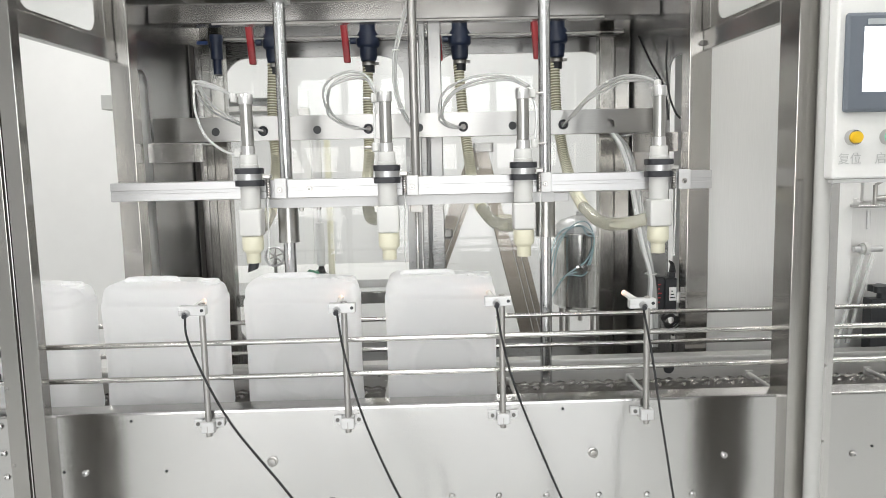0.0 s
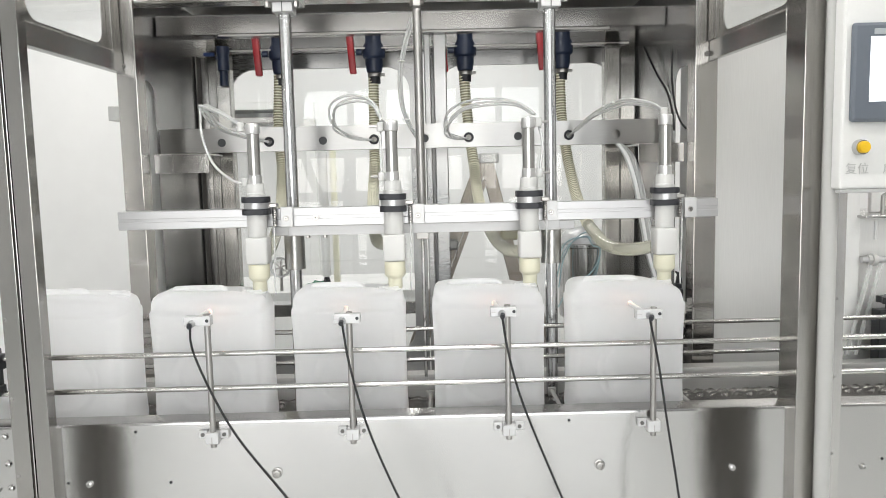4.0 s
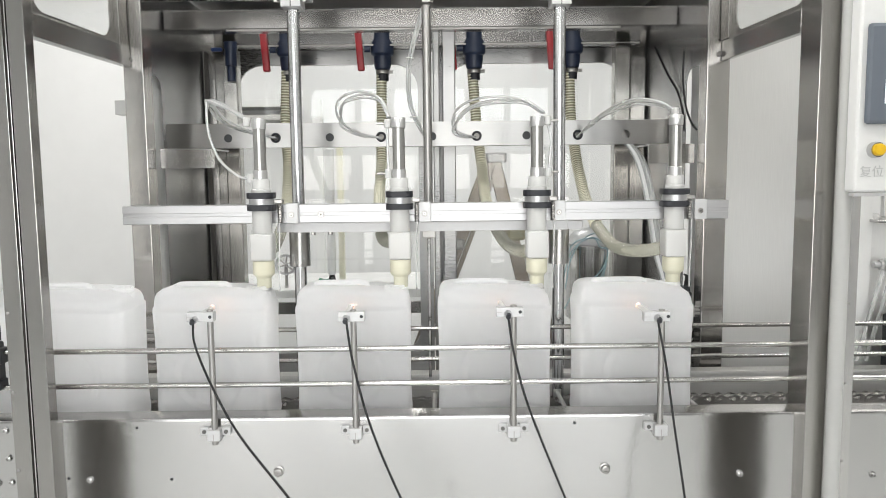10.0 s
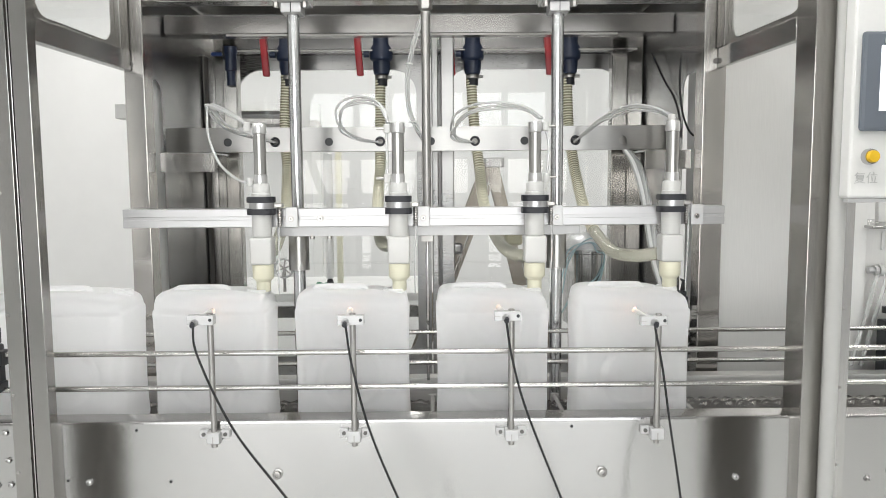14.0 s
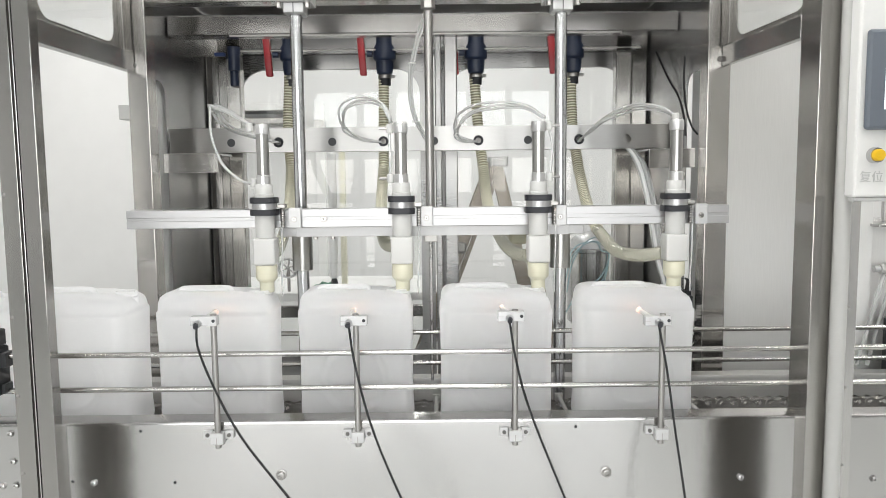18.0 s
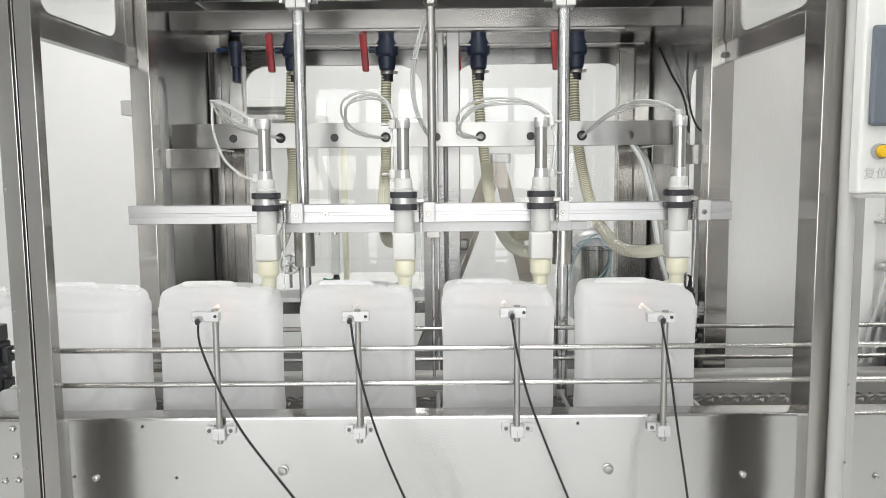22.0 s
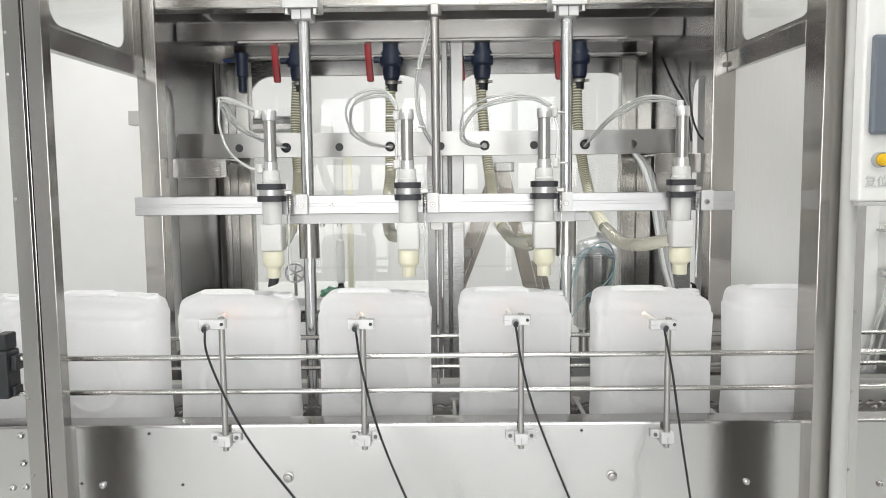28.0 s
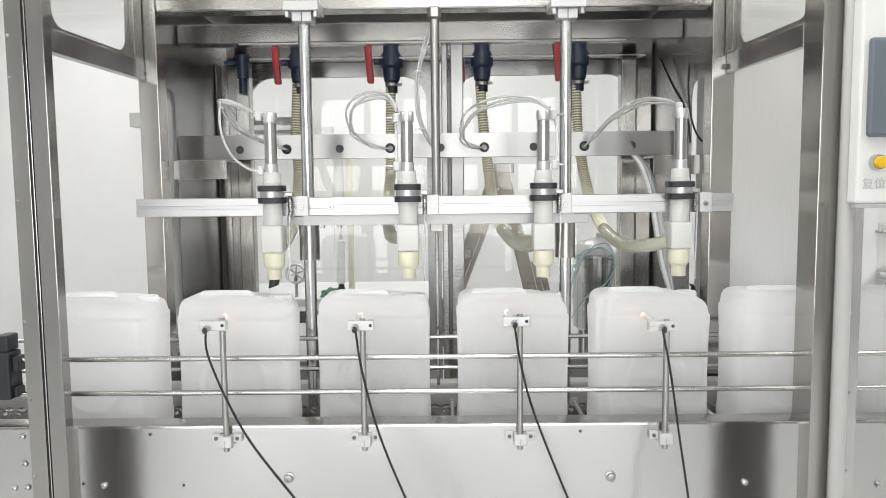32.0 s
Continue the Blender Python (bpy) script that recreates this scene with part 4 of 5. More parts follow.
def valve(x):
    v = thing("ball_valve", "navy plastic ball valve with a red lever", "valve", "row of ball valves", x, 1.08, 1.93)
    L = lambda name, prof, mat, n=20: part(name, bm_lathe(bmesh.new(), prof, 0, 0, 0, n), mat, v)
    L("valve_body", [(0.026, 0.0), (0.030, 0.004), (0.034, 0.03), (0.034, 0.05), (0.042, 0.056), (0.044, 0.062), (0.044, 0.10), (0.036, 0.112), (0.036, 0.15)], valve_m)
    L("hose_tail_collar", [(0.0225, -0.042), (0.0225, -0.018), (0.0245, -0.017), (0.0245, -0.001)], rubber)
    L("hose_clip", [(0.0255, -0.017), (0.0262, -0.016), (0.0262, -0.004), (0.0255, -0.003)], steel_d)
    part("clip_screw", bm_rod(bmesh.new(), (0.024, -0.01, -0.010), (0.040, -0.012, -0.010), 0.006, 10), steel_d, v)
    part("stem", bm_rod(bmesh.new(), (-0.044, -0.02, 0.075), (-0.066, -0.02, 0.075), 0.012, 12), valve_m, v)
    bm = bm_box(bmesh.new(), -0.092, -0.066, -0.04, -0.015, -0.008, 0.138, 0.006)
    for w in bm.verts:
        if w.co.z > 0.03:
            w.co.x -= 0.010 * min(1, (w.co.z - 0.03) / 0.03)
    part("lever", bm, redp, v, "red lever handle")


for x in (-0.607, -0.248, 0.104, 0.478):
    valve(x)


def blue_valve():
    v = thing("drain_valve", "dark plastic valve with a small blue lever", "valve", x=-0.815, y=1.03, z=1.97)
    part("valve_body", bm_lathe(bmesh.new(), [(0.016, -0.085), (0.016, -0.03), (0.022, -0.028), (0.022, 0.03), (0.025, 0.035), (0.025, 0.06)], 0, 0, 0, 18), valve_m, v)
    box("lever", bluep, v, -0.065, -0.024, -0.035, -0.018, 0.022, 0.036, 0.005)


blue_valve()
AIR = []


def air_tube(pts, extra, caps, gap):
    """Paired clear tubes from the holder bar to a nozzle; the pivot is the hole in the bar."""
    x0, y0, z0 = pts[0]
    a = thing("air_tube", "pair of clear air tubes looped to a nozzle cylinder", "air tube", "air tubes", x0, 0.757, z0)
    rel = lambda p: (p[0] - x0, p[1] - 0.757, p[2] - z0)
    p1 = [rel(p) for p in pts]
    part("tube", bm_tube(bmesh.new(), p1, 0.0037, 8, 8), tube_m, a, smooth=60)
    n = len(p1) - 1
    p2 = [(p[0] + gap[0] * math.sin(math.pi * (i / n) ** 0.7), p[1] + 0.008, p[2] + gap[1] * math.sin(math.pi * (i / n) ** 0.7) + 0.002) for i, p in enumerate(p1)]
    part("tube", bm_tube(bmesh.new(), p2, 0.0037, 8, 8), tube_m, a, smooth=60)
    p3 = [((a1[0] + b1[0]) / 2 + 0.006 * math.sin(2.6 * i), b1[1] + 0.012, b1[2] - 0.009 * math.sin(math.pi * i / n)) for i, (a1, b1) in enumerate(zip(p1, p2))]
    part("tube", bm_tube(bmesh.new(), p3, 0.0037, 8, 8), tube_m, a, smooth=60)
    if extra:
        part("branch_tube", bm_tube(bmesh.new(), [rel(p) for p in extra], 0.0037, 8, 8), tube_m, a, smooth=60)
    for x, y, z, dx in caps:
        q = rel((x, y, z))
        part("elbow_fitting", bm_lathe(bmesh.new(), [(0.008, -0.012), (0.0095, -0.010), (0.0095, 0.010), (0.008, 0.012)], q[0], q[1], q[2], 12), ptfe, a)
        part("fitting_screw", bm_rod(bmesh.new(), q, (q[0] + dx, q[1], q[2]), 0.0035, 8), steel_d, a)
    k = len(p1) // 2
    part("cable_tie", bm_lathe(bmesh.new(), [(0.0075, -0.002), (0.0075, 0.002)], *p1[k], 10, None), ptfe, a)
    AIR.append((a, (x0, 0.757, z0)))


air_tube([(-0.597, 0.75, 1.657), (-0.659, 0.66, 1.67), (-0.704, 0.5, 1.696), (-0.707, 0.38, 1.731), (-0.694, 0.33, 1.744), (-0.62, 0.27, 1.714), (-0.557, 0.215, 1.679)],
         [(-0.695, 0.33, 1.739), (-0.685, 0.3, 1.657), (-0.643, 0.25, 1.577), (-0.586, 0.21, 1.532), (-0.552, 0.2, 1.519)],
         [(-0.552, 0.21, 1.672, 0.02), (-0.546, 0.205, 1.522, 0.02)], (0.016, 0.0))
air_tube([(-0.235, 0.75, 1.654), (-0.307, 0.7, 1.67), (-0.35, 0.6, 1.7), (-0.35, 0.5, 1.737), (-0.316, 0.42, 1.762), (-0.258, 0.35, 1.766), (-0.204, 0.28, 1.744), (-0.178, 0.24, 1.704), (-0.172, 0.22, 1.68)],
         [(-0.174, 0.22, 1.66), (-0.172, 0.2, 1.603), (-0.172, 0.2, 1.535)], [(-0.172, 0.21, 1.664, -0.03), (-0.172, 0.205, 1.53, -0.03)], (0.012, -0.012))
air_tube([(0.093, 0.75, 1.652), (0.033, 0.68, 1.666), (0.01, 0.6, 1.689), (0.023, 0.5, 1.726), (0.072, 0.42, 1.747), (0.141, 0.33, 1.745), (0.207, 0.27, 1.728), (0.252, 0.22, 1.69)],
         [(0.262, 0.22, 1.66), (0.268, 0.2, 1.612), (0.262, 0.2, 1.535)], [(0.260, 0.21, 1.668, 0.03), (0.262, 0.205, 1.53, 0.03)], (0.012, -0.016))
air_tube([(0.441, 0.75, 1.65), (0.467, 0.65, 1.69), (0.493, 0.52, 1.721), (0.521, 0.42, 1.736), (0.547, 0.33, 1.735), (0.586, 0.27, 1.718), (0.609, 0.225, 1.692)],
         None, [(0.609, 0.225, 1.688, 0.0)], (0.0, -0.010))


def loose_tubes():
    a = thing("tube_bundle", "bundle of clear air tubes hanging beside the lead screw", "tube bundle")
    for k, (dx, dy) in enumerate(((0, 0), (0.009, 0.004), (0.004, 0.010))):
        pts = [(-0.076, 0.6, 2.07), (-0.113, 0.6, 1.959), (-0.135, 0.62, 1.855), (-0.13, 0.68, 1.751), (-0.089, 0.75, 1.665), (-0.06, 0.765, 1.655)]
        part("tube", bm_tube(bmesh.new(), [(x + dx, y + dy, z) for x, y, z in pts], 0.0037, 8, 8), tube_m, a, smooth=60)
    for x, y, z in ((-0.125, 0.615, 1.90), (-0.118, 0.70, 1.72)):
        part("cable_tie", bm_lathe(bmesh.new(), [(0.013, -0.002), (0.013, 0.002)], x, y, z, 12), ptfe, a)
    b = thing("tube_bundle", "thick bundle of clear air tubes hanging to the conveyor", "tube bundle")
    rnd = random.Random(4)
    for k in range(9):
        ox, oy = rnd.uniform(-0.018, 0.018), rnd.uniform(-0.014, 0.014)
        pts = [(0.62, 0.79, 1.635), (0.647, 0.72, 1.578), (0.661, 0.66, 1.482), (0.677, 0.64, 1.37), (0.692, 0.62, 1.257), (0.711, 0.6, 1.146), (0.716, 0.6, 1.06), (0.72, 0.6, 0.9)]
        part("tube", bm_tube(bmesh.new(), [(x + ox * (0.5 if i in (0, 5) else 1), y + oy, z) for i, (x, y, z) in enumerate(pts)], 0.0046, 8, 6), tube_m if k % 3 else tube_w, b, smooth=60)
    part("cable_tie", bm_lathe(bmesh.new(), [(0.0195, -0.0015), (0.0205, 0), (0.0195, 0.0015)], 0.709, 0.6, 1.15, 16, None, False), ptfe, b)
    c = thing("black_cord", "thin black cord hanging inside the frame", "cord")
    part("cord_line", bm_tube(bmesh.new(), [(0.772, 0.98, 1.988), (0.783, 0.86, 1.873), (0.79, 0.77, 1.803), (0.787, 0.7, 1.729), (0.788, 0.68, 1.662)], 0.004, 8, 8), cable_m, c, smooth=60)
    part("cord_loop", bm_tube(bmesh.new(), [(0.787, 0.7, 1.925), (0.782, 0.69, 1.84), (0.79, 0.68, 1.746), (0.803, 0.66, 1.689), (0.819, 0.65, 1.664)], 0.0035, 8, 8), cable_m, c, smooth=60)


loose_tubes()


def amplifier():
    a = thing("sensor_amplifier", "black sensor amplifier block with a red readout and wires", "amplifier", x=0.765, y=0.60, z=1.03)
    box("housing", blackp, a, -0.012, 0.026, -0.02, 0.03, 0.0, 0.105, 0.003)
    for k in range(4):
        box("terminal_rib", blackp, a, -0.034, -0.013, -0.012 + 0.01 * k, -0.006 + 0.01 * k, 0.0, 0.105, 0.001)
    box("rating_label", grey_box, a, 0.0, 0.024, -0.0215, -0.0205, 0.03, 0.075, 0)
    for k in range(3):
        box("label_mark", blackp, a, 0.003 + 0.002 * k, 0.020 - 0.004 * k, -0.0224, -0.0216, 0.038 + 0.011 * k, 0.042 + 0.011 * k, 0)
    # plug with its short bundle of leads on top, din-rail clip beside the label
    box("plug", blackp, a, 0.002, 0.024, -0.010, 0.016, 0.1052, 0.122, 0.003)
    for k in range(4):
        part("wire", bm_tube(bmesh.new(), [(0.008 + 0.006 * k, 0.002, 0.121), (0.011 + 0.004 * k, 0.002, 0.138), (0.014 + 0.002 * k, 0.006, 0.152), (0.016, 0.03, 0.156)], 0.0034, 8, 6), cable_m, a, smooth=60)
    box("rail_clip", grey_box, a, 0.0262, 0.034, -0.0235, -0.0216, 0.022, 0.06, 0.001)
    for k in range(5):
        box("readout_digit", redp, a, -0.0345, -0.0345 + 0.005 + 0.004 * (k % 3), -0.0135, -0.0125, 0.022 + 0.015 * k, 0.026 + 0.015 * k, 0)
    for k in range(3):
        r = 0.020 + 0.004 * k
        loop = [(0.004 + 0.008 * k + r * math.cos(radians(q)), -0.012 + 0.008 * k, -0.038 - 0.006 * k + 0.8 * r * math.sin(radians(q))) for q in range(80, 421, 34)]
        part("wire_loop", bm_tube(bmesh.new(), loop, 0.0032, 8, 5), cable_m, a, smooth=60)
    part("wire_tie", bm_lathe(bmesh.new(), [(0.008, -0.004), (0.008, 0.004)], 0.022, 0, -0.1, 10), ptfe, a)
    part("wire_coil", bm_tube(bmesh.new(), [(0.01, 0, 0.0), (-0.02, -0.01, -0.03), (0.0, -0.02, -0.055), (0.03, -0.01, -0.04), (0.012, 0, -0.02), (-0.012, 0.0, -0.045), (0.014, 0.0, -0.06), (0.022, 0, -0.1), (0.018, 0, -0.2)], 0.0035, 8, 8), cable_m, a, smooth=60)


amplifier()


def side_bracket(x0, x1, label):
    b = thing("frame_bracket", label, "bracket", x=x0, y=0.585, z=1.555)
    w = x1 - x0
    bm = bm_box(bmesh.new(), 0, w, 0.0, 0.006, 0.0, 0.062, 0.001)
    bm_box(bm, 0, w, 0.0062, 0.17, 0.0562, 0.062, 0.001)
    part("bracket_plate", bm, steel_h, b, smooth=0)


side_bracket(-0.931, -0.757, "bright folded steel bracket between post and upright")
side_bracket(0.64, 0.79, "bright folded steel bracket between post and upright")


def rail_bracket():
    r = thing("rail_clamp", "black plastic guide rail clamp with a steel knob", "rail clamp", x=-1.222, y=0.052, z=0.985)
    box("clamp_body", blackp, r, -0.06, 0.055, -0.03, 0.03, 0.0, 0.125, 0.006)
    box("upper_knuckle", blackp, r, 0.018, 0.050, -0.022, 0.028, 0.1255, 0.168, 0.004)
    box("knuckle_lip", blackp, r, 0.056, 0.072, -0.018, 0.018, 0.072, 0.112, 0.003)
    box("knuckle_lip", blackp, r, 0.056, 0.066, -0.018, 0.018, 0.004, 0.03, 0.003)
    part("knob", bm_lathe(bmesh.new(), [(0.006, 0), (0.013, 0.002), (0.013, 0.012), (0.007, 0.016)], 0, 0, 0, 18, Matrix.Translation((0.004, -0.03, 0.066)) @ RX), steel_d, r)


rail_bracket()


# ---- control box fittings ----
def text_part(s, size, m, mat, parent, name="lettering"):
    cu = bpy.data.curves.new(name, "FONT")
    cu.body, cu.size, cu.extrude = s, size, 0.0004
    ob = bpy.data.objects.new(name, cu)
    scene.collection.objects.link(ob)
    me = bpy.data.meshes.new_from_object(ob.evaluated_get(bpy.context.evaluated_depsgraph_get()))
    bpy.data.objects.remove(ob)
    me.materials.clear()
    me.materials.append(mat)
    return share(name, me, parent, m)


def control_fittings():
    c = bpy.data.objects["control_box"]
    bezel = [o for o in c.children if o.name.startswith("screen_bezel")][0]
    box("maker_plate", hmi_l, bezel, 0.968, 1.06, -0.1392, -0.1372, 1.822, 1.835, 0.001)
    for x, cap, nm in ((0.953, yellow_b, "reset_button"), (1.035, green_b, "start_button")):
        b = part(nm, bm_lathe(bmesh.new(), [(0.0185, 0), (0.0185, 0.006), (0.0165, 0.016), (0.014, 0.016)], 0, 0, 0, 24, Matrix.Translation((x, -0.1205, 1.571)) @ RX), chrome, c)
        part("button_cap", bm_lathe(bmesh.new(), [(0.0138, 0.004), (0.0138, 0.022), (0.012, 0.025), (0.004, 0.026)], 0, 0, 0, 24, Matrix.Translation((x, -0.1205, 1.571)) @ RX), cap, b)
    text_part("复位", 0.028, pose(0.921, -0.1212, 1.512, 90), print_m, c)
    text_part("启动", 0.028, pose(1.008, -0.1212, 1.512, 90), print_m, c)
    box("lower_lip", alu_white, c, 0.910, 1.45, -0.122, -0.10, 1.466, 1.4745, 0.001)


control_fittings()


# ---- capping station beside the filler ----
def capping_station():
    s = thing("capping_station", "stainless capping station with brushed side panel and shelf", "capping machine")
    box("side_panel", satin, s, 0.875, 1.30, 0.62, 0.63, 0.30, 2.4, 0.002)
    box("white_panel", grey_box, s, 1.302, 1.385, 0.60, 0.63, 0.30, 2.4, 0.002)
    box("body_plate", satin, s, 1.387, 1.95, 0.62, 0.64, 0.30, 1.355, 0.003)
    box("shelf", steel_h, s, 1.375, 1.95, 0.55, 0.95, 1.357, 1.366, 0.002)
    box("slot_rim", grey_box, s, 1.445, 1.457, 0.6165, 0.6195, 1.28, 1.345, 0.003)
    box("head_plate", grey_box, s, 1.48, 1.95, 0.70, 0.72, 1.368, 2.2, 0.003)
    for r, a, b in ((0.009, 1.385, 1.45), ):
        rod("pipe_stub", alu_white, s, (a, 0.585, 1.217), (b + 0.03, 0.585, 1.217), 0.011, 16)
        rod("pipe_collar", ptfe, s, (1.418, 0.585, 1.217), (1.432, 0.585, 1.217), 0.021, 16)
        rod("pipe_nut", ptfe, s, (1.405, 0.585, 1.217), (1.417, 0.585, 1.217), 0.016, 8)
    for x in (1.42, 1.452):
        rod("drop_tube", tube_m, s, (x, 0.585, 1.205), (x - 0.085, 0.57, 0.90), 0.007, 10)
    # toggle clamp on the shelf
    rod("lever_post", steel_d, s, (1.447, 0.58, 1.366), (1.447, 0.58, 1.43), 0.007, 12)
    rod("lever_arm", steel_d, s, (1.447, 0.58, 1.385), (1.56, 0.58, 1.392), 0.009, 12)
    rod("lever_tip", steel_d, s, (1.447, 0.58, 1.43), (1.47, 0.575, 1.445), 0.005, 10)
    k = thing("rail_stand", "black clamping stand with a star knob", "clamp stand", x=1.447, y=0.52, z=0.892)
    box("stand_body", blackp, k, -0.045, 0.12, -0.02, 0.03, -0.05, 0.17, 0.004)
    part("knob_stem", bm_lathe(bmesh.new(), [(0.016, 0.1705), (0.014, 0.19)], 0, 0, 0, 16), blackp, k)
    bm = bmesh.new()
    pts = [(0.036 + 0.006 * math.cos(5 * 2 * math.pi * i / 40)) for i in range(40)]
    lo = [bm.verts.new((r * math.cos(2 * math.pi * i / 40), r * math.sin(2 * math.pi * i / 40), 0.191)) for i, r in enumerate(pts)]
    hi = [bm.verts.new((r * math.cos(2 * math.pi * i / 40), r * math.sin(2 * math.pi * i / 40), 0.212)) for i, r in enumerate(pts)]
    bm.faces.new(list(reversed(lo))), bm.faces.new(hi)
    for i in range(40):
        bm.faces.new((lo[i], lo[(i + 1) % 40], hi[(i + 1) % 40], hi[i]))
    part("star_knob", bm, blackp, k)


capping_station()


# ---- things behind the machine ----
brown_steel = material("brownish_steel", (0.31, 0.275, 0.235), 0.4, 0.6, vary=0.1, grain=25, bump=0.04)
green_p = material("green_cloth", (0.08, 0.24, 0.15), 0.6, vary=0.15, grain=30, bump=0.1)


def behind():
    t = thing("folding_stand", "brown steel A-frame stand behind the machine", "stand", x=0.23, y=1.62, z=0)
    for s, x0, x1 in ((-1, -0.643, -0.027), (1, 0.366, -0.012)):
        m = bm_box(bmesh.new(), -0.032, 0.032, -0.012, 0.012, 0, 1.60, 0.003)
        sh = Matrix(((1, 0, (x1 - x0) / 1.6, x0), (0, 1, 0, 0.014 * s), (0, 0, 1, 0), (0, 0, 0, 1)))
        bmesh.ops.transform(m, matrix=sh, verts=m.verts)
        part("stand_leg", m, brown_steel, t, smooth=0)
        # the folded flange that runs beside each leg
        for d in ((0.036, 0.062), (0.066, 0.094)) if s > 0 else ((0.036, 0.058),):
            m = bm_box(bmesh.new(), d[0], d[1], -0.008, 0.02, 0, 1.16 if s > 0 else 1.5, 0.002)
            bmesh.ops.transform(m, matrix=sh, verts=m.verts)
            part("leg_flange", m, brown_steel, t, smooth=0)
    box("top_hinge", matt_steel, t, -0.045, 0.045, -0.035, 0.035, 1.58, 1.625, 0.006)
    box("side_bracket", steel_d, t, -0.23, -0.15, -0.04, -0.027, 1.18, 1.23, 0.012)
    box("clamp_plate", hose_m, t, 0.05, 0.13, -0.04, -0.02, 1.22, 1.29, 0.01)
    k = thing("steel_tank", "small polished steel pressure tank with domed lid", "tank", x=0.72, y=1.80, z=0.80)
    part("shell", bm_lathe(bmesh.new(), [(0.03, 0), (0.114, 0.004), (0.132, 0.02), (0.132, 0.36)], 0, 0, 0, 36), chrome, k)
    part("rim", bm_lathe(bmesh.new(), [(0.132, 0.361), (0.141, 0.364), (0.141, 0.378), (0.132, 0.382)], 0, 0, 0, 36), chrome, k)
    part("lid", bm_lathe(bmesh.new(), [(0.131, 0.383), (0.124, 0.41), (0.096, 0.44), (0.04, 0.458), (0.02, 0.462), (0.02, 0.48)], 0, 0, 0, 36), alu, k)
    part("drain_pipe", bm_lathe(bmesh.new(), [(0.012, -0.07), (0.012, -0.02), (0.018, -0.018), (0.018, -0.001)], 0, 0, 0, 16), steel_d, k)
    part("band", bm_box(bmesh.new(), -0.05, 0.06, -0.148, -0.133, 0.20, 0.23, 0.003), chrome, k)
    for j in range(3):
        p = thing("blue_air_line", "thin blue-grey air line draped over the tank", "air line", "blue air lines", 0.62, 1.66, 1.0)
        part("line", bm_tube(bmesh.new(), [(-0.06 - 0.02 * j, 0, -0.02), (-0.03, 0.02, 0.12 + 0.03 * j), (0.03 + 0.02 * j, 0, 0.22), (0.10, -0.02, 0.24 - 0.03 * j), (0.14, 0, 0.15), (0.10, 0.0, 0.05 - 0.03 * j), (0.0, 0, -0.02), (-0.06, 0.02, -0.12)], 0.0034, 8, 8),
             material("blue_grey_tube", (0.30, 0.42, 0.46), 0.3, vary=0.05, bump=0.01), p, smooth=60)
    for x in (0.64, 0.80):
        for y in (1.72, 1.88):
            rod("tank_leg", steel_d, k, (x - 0.72, y - 1.80, -0.80), (x - 0.72, y - 1.80, 0.01), 0.012, 12)
    b = thing("work_bench", "pale steel work bench with lower rail", "bench", x=-0.80, y=1.9, z=0.09)
    box("bench_top", grey_box, b, -0.4, 0.75, -0.25, 0.35, 0.86, 0.90, 0.004)
    box("front_rail", steel_h, b, -0.4, 0.75, -0.24, -0.21, 0.78, 0.835, 0.003)
    for x in (-0.36, 0.70):
        for y in (-0.2, 0.3):
            box("bench_leg", steel_v, b, x - 0.02, x + 0.02, y - 0.02, y + 0.02, -0.09, 0.859, 0.003)
    p = thing("white_cylinder_post", "white pneumatic cylinder on a foot, standing on the bench", "cylinder post", x=-0.558, y=1.72, z=0.99)
    part("foot", bm_lathe(bmesh.new(), [(0.05, 0.0), (0.05, 0.012), (0.02, 0.03), (0.012, 0.06)], 0, 0, 0, 20), blackp, p)
    part("tube_body", bm_lathe(bmesh.new(), [(0.012, 0.061), (0.020, 0.065), (0.020, 0.27), (0.010, 0.275), (0.010, 0.37)], 0, 0, 0, 20), grey_box, p)
    part("upper_tube", bm_lathe(bmesh.new(), [(0.012, 0.371), (0.022, 0.40), (0.022, 0.66), (0.018, 0.665)], 0, 0, 0, 20), grey_box, p)
    part("guide_strip", bm_box(bmesh.new(), 0.036, 0.064, -0.01, 0.02, 0.0, 0.68, 0.003), hose_w, p, "beige guide strip")
    g = thing("green_rag", "crumpled green rag on the bench", "rag", x=-0.60, y=1.71, z=0.99)
    bm = bmesh.new()
    bmesh.ops.create_icosphere(bm, subdivisions=3, radius=1.0)
    for v in bm.verts:
        k2 = 1 + 0.5 * noise.noise(v.co * 2.2)
        v.co = Vector((v.co.x * 0.055 * k2, v.co.y * 0.05 * k2, max(0.0, v.co.z * 0.03 * k2 + 0.012)))
    part("cloth", bm, green_p, g)
    w = thing("spoked_handwheel", "grey hand wheel standing on the bench", "hand wheel", x=-0.777, y=1.70, z=1.105)
    ring = [(0.045 * math.cos(radians(a)), 0, 0.045 * math.sin(radians(a))) for a in range(0, 361, 30)]
    part("wheel_rim", bm_tube(bmesh.new(), ring, 0.006, 8, 3), alu, w)
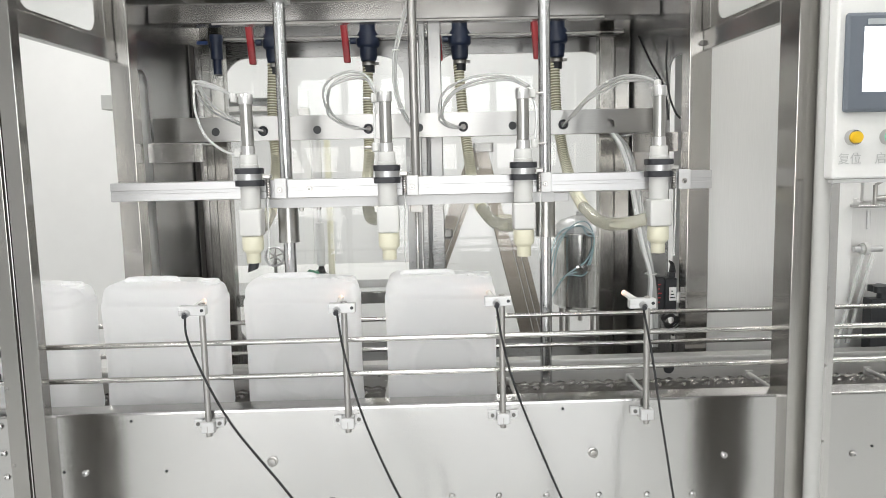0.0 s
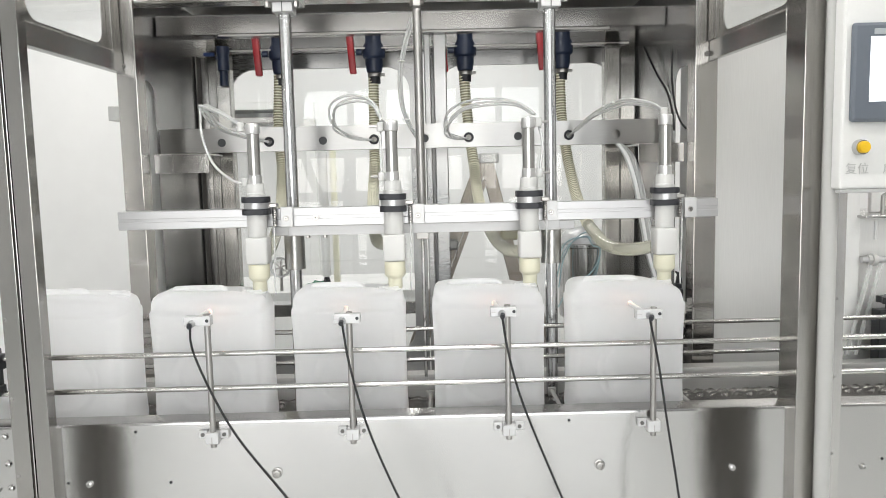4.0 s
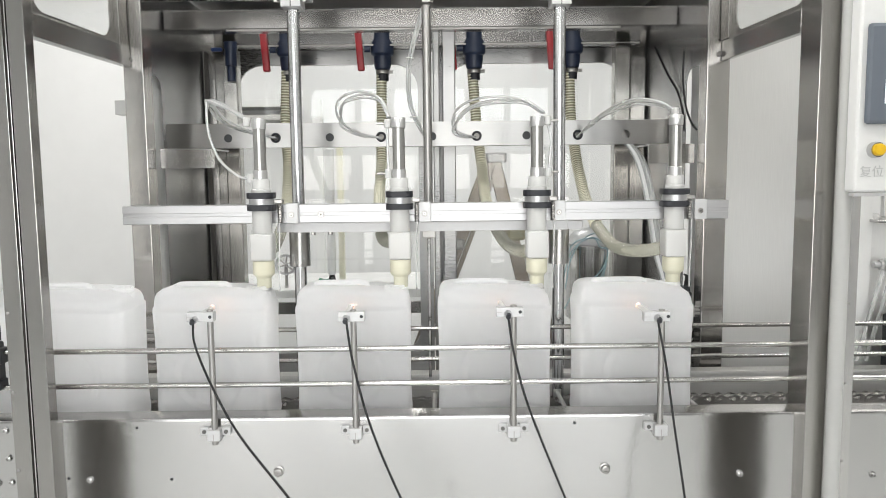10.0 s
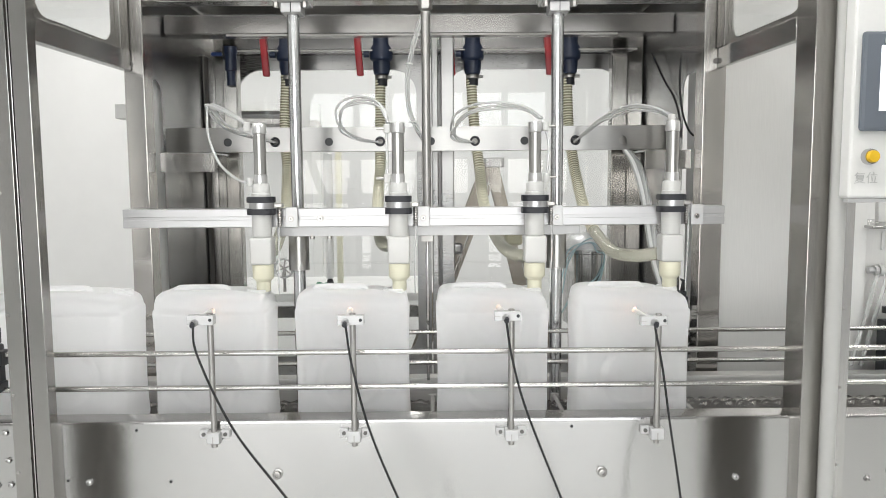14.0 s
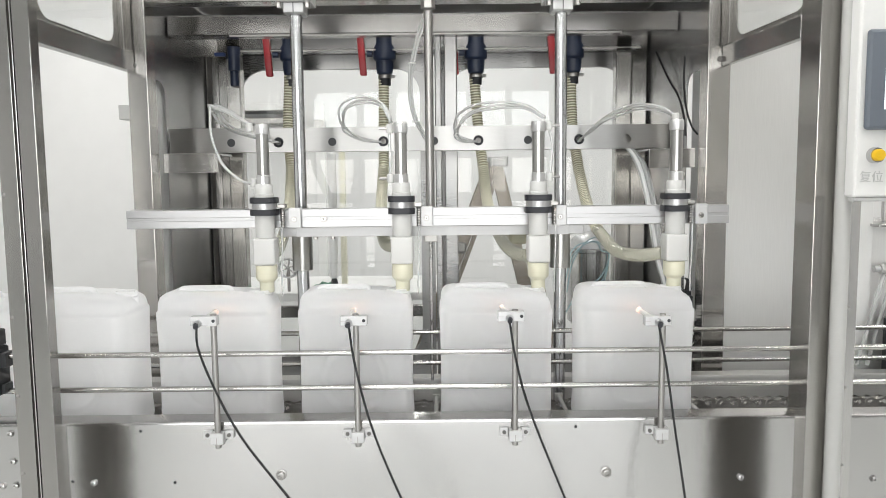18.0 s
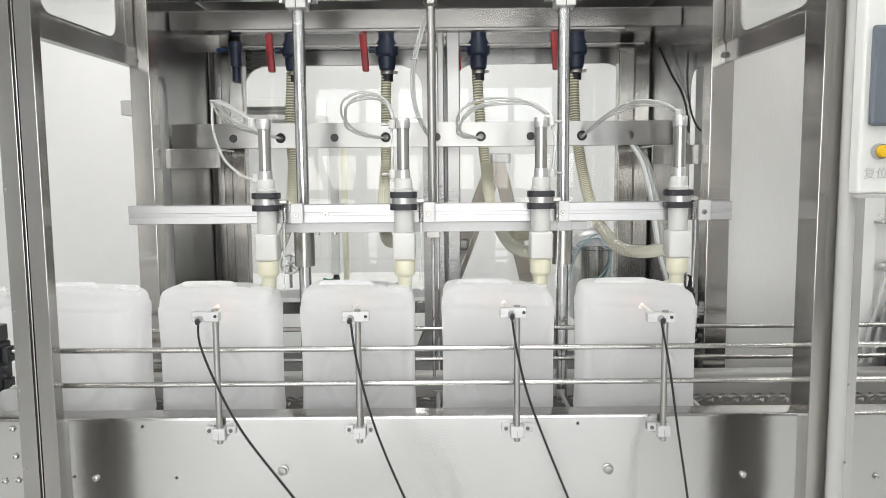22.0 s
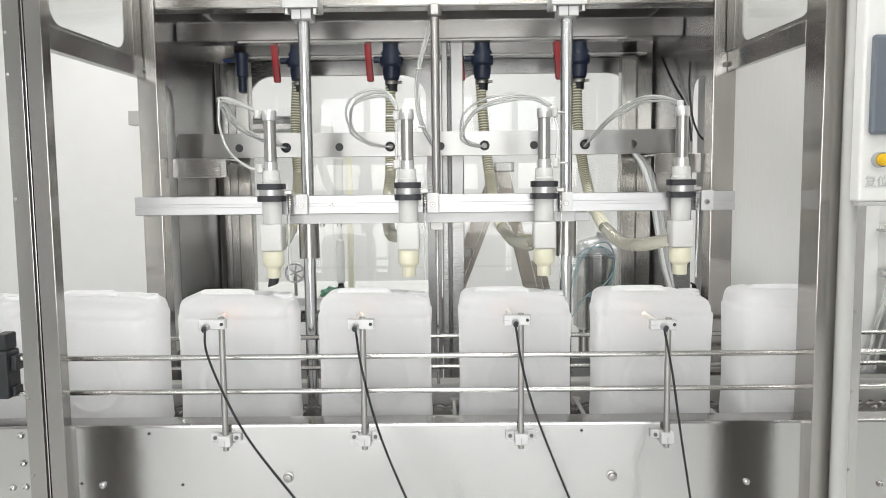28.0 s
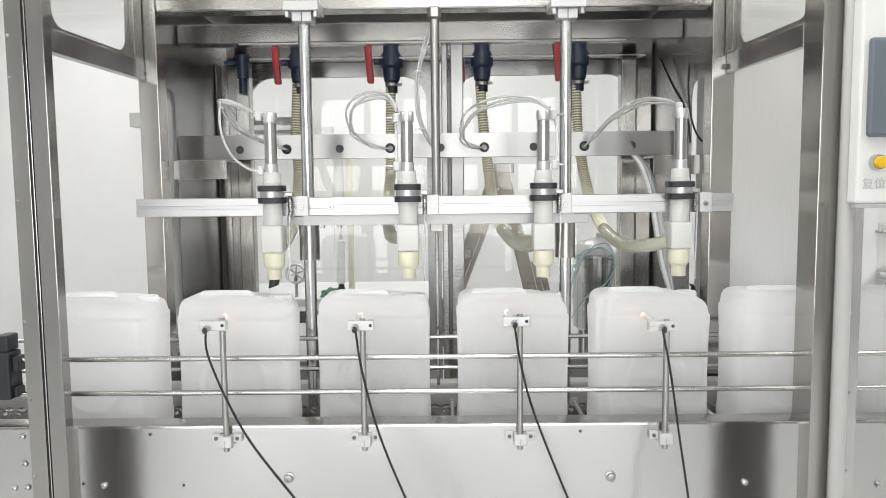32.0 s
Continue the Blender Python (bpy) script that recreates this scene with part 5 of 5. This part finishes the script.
    for a in (20, 80, 140):
        c2, s2 = 0.042 * math.cos(radians(a)), 0.042 * math.sin(radians(a))
        part("spoke", bm_rod(bmesh.new(), (-c2, 0, -s2), (c2, 0, s2), 0.004, 8), steel_d, w)
    rod("wheel_stem", steel_d, w, (0, 0.01, -0.115), (0, 0.01, 0.0), 0.008, 10)
    # shelving by the far wall
    f = thing("wall_shelf", "grey wall shelf with a dark lower edge", "shelf", x=-1.15, y=3.95, z=1.70)
    box("shelf_top", grey_box, f, -0.95, -0.03, -0.05, 0.25, 0.36, 0.415, 0.004)
    box("shelf_edge", steel_d, f, -0.95, -0.03, -0.05, 0.25, 0.26, 0.303, 0.004)
    q = thing("wall_column", "grey steel column at the far wall", "column", x=-0.965, y=3.9, z=0)
    box("column_shaft", grey_box, q, -0.035, 0.035, -0.035, 0.035, 0.0, 2.11, 0.004)
    box("column_sleeve", steel_d, q, -0.042, 0.042, -0.042, 0.042, 1.90, 1.98, 0.004)


behind()


def motions():
    rows = [(0.0, -0.489), (0.6, -0.381), (1.2, -0.268), (1.8, -0.155), (2.3, -0.06), (2.5, -0.022), (2.65, -0.002), (2.9, 0.0), (14.0, 0.0), (25.6, 0.0), (25.75, 0.002),
            (25.95, 0.030), (26.4, 0.112), (27.0, 0.224), (28.0, 0.411), (29.0, 0.598), (30.0, 0.785), (31.0, 0.972), (32.0, 1.159)]
    for k, can in enumerate(CANS):
        walk(can, [(t, pose(CX - PITCH * k + s, CY, CZ)) for t, s in rows])
    lift = [(0.0, 0.05), (2.5, 0.05), (2.62, 0.049), (2.95, 0.001), (3.1, 0.0), (14.0, 0.0), (25.0, 0.0), (25.12, 0.001), (25.42, 0.049), (25.55, 0.05), (32.0, 0.05)]
    walk(CARRIAGE, [(t, pose(0, 0, z)) for t, z in lift])
    for ch in CHAINS:
        x, y, z = ch.location
        walk(ch, [(t, pose(x + s, y, z)) for t, s in rows])
    for tail, (x, y, z), reach in TAILS:
        walk(tail, [(t, pose(x, y, z, -math.degrees(math.atan(d / reach)))) for t, d in lift])
    for a, (x, y, z) in AIR:
        walk(a, [(t, pose(x, y, z, -math.degrees(math.atan(d / 0.55)))) for t, d in lift])


motions()
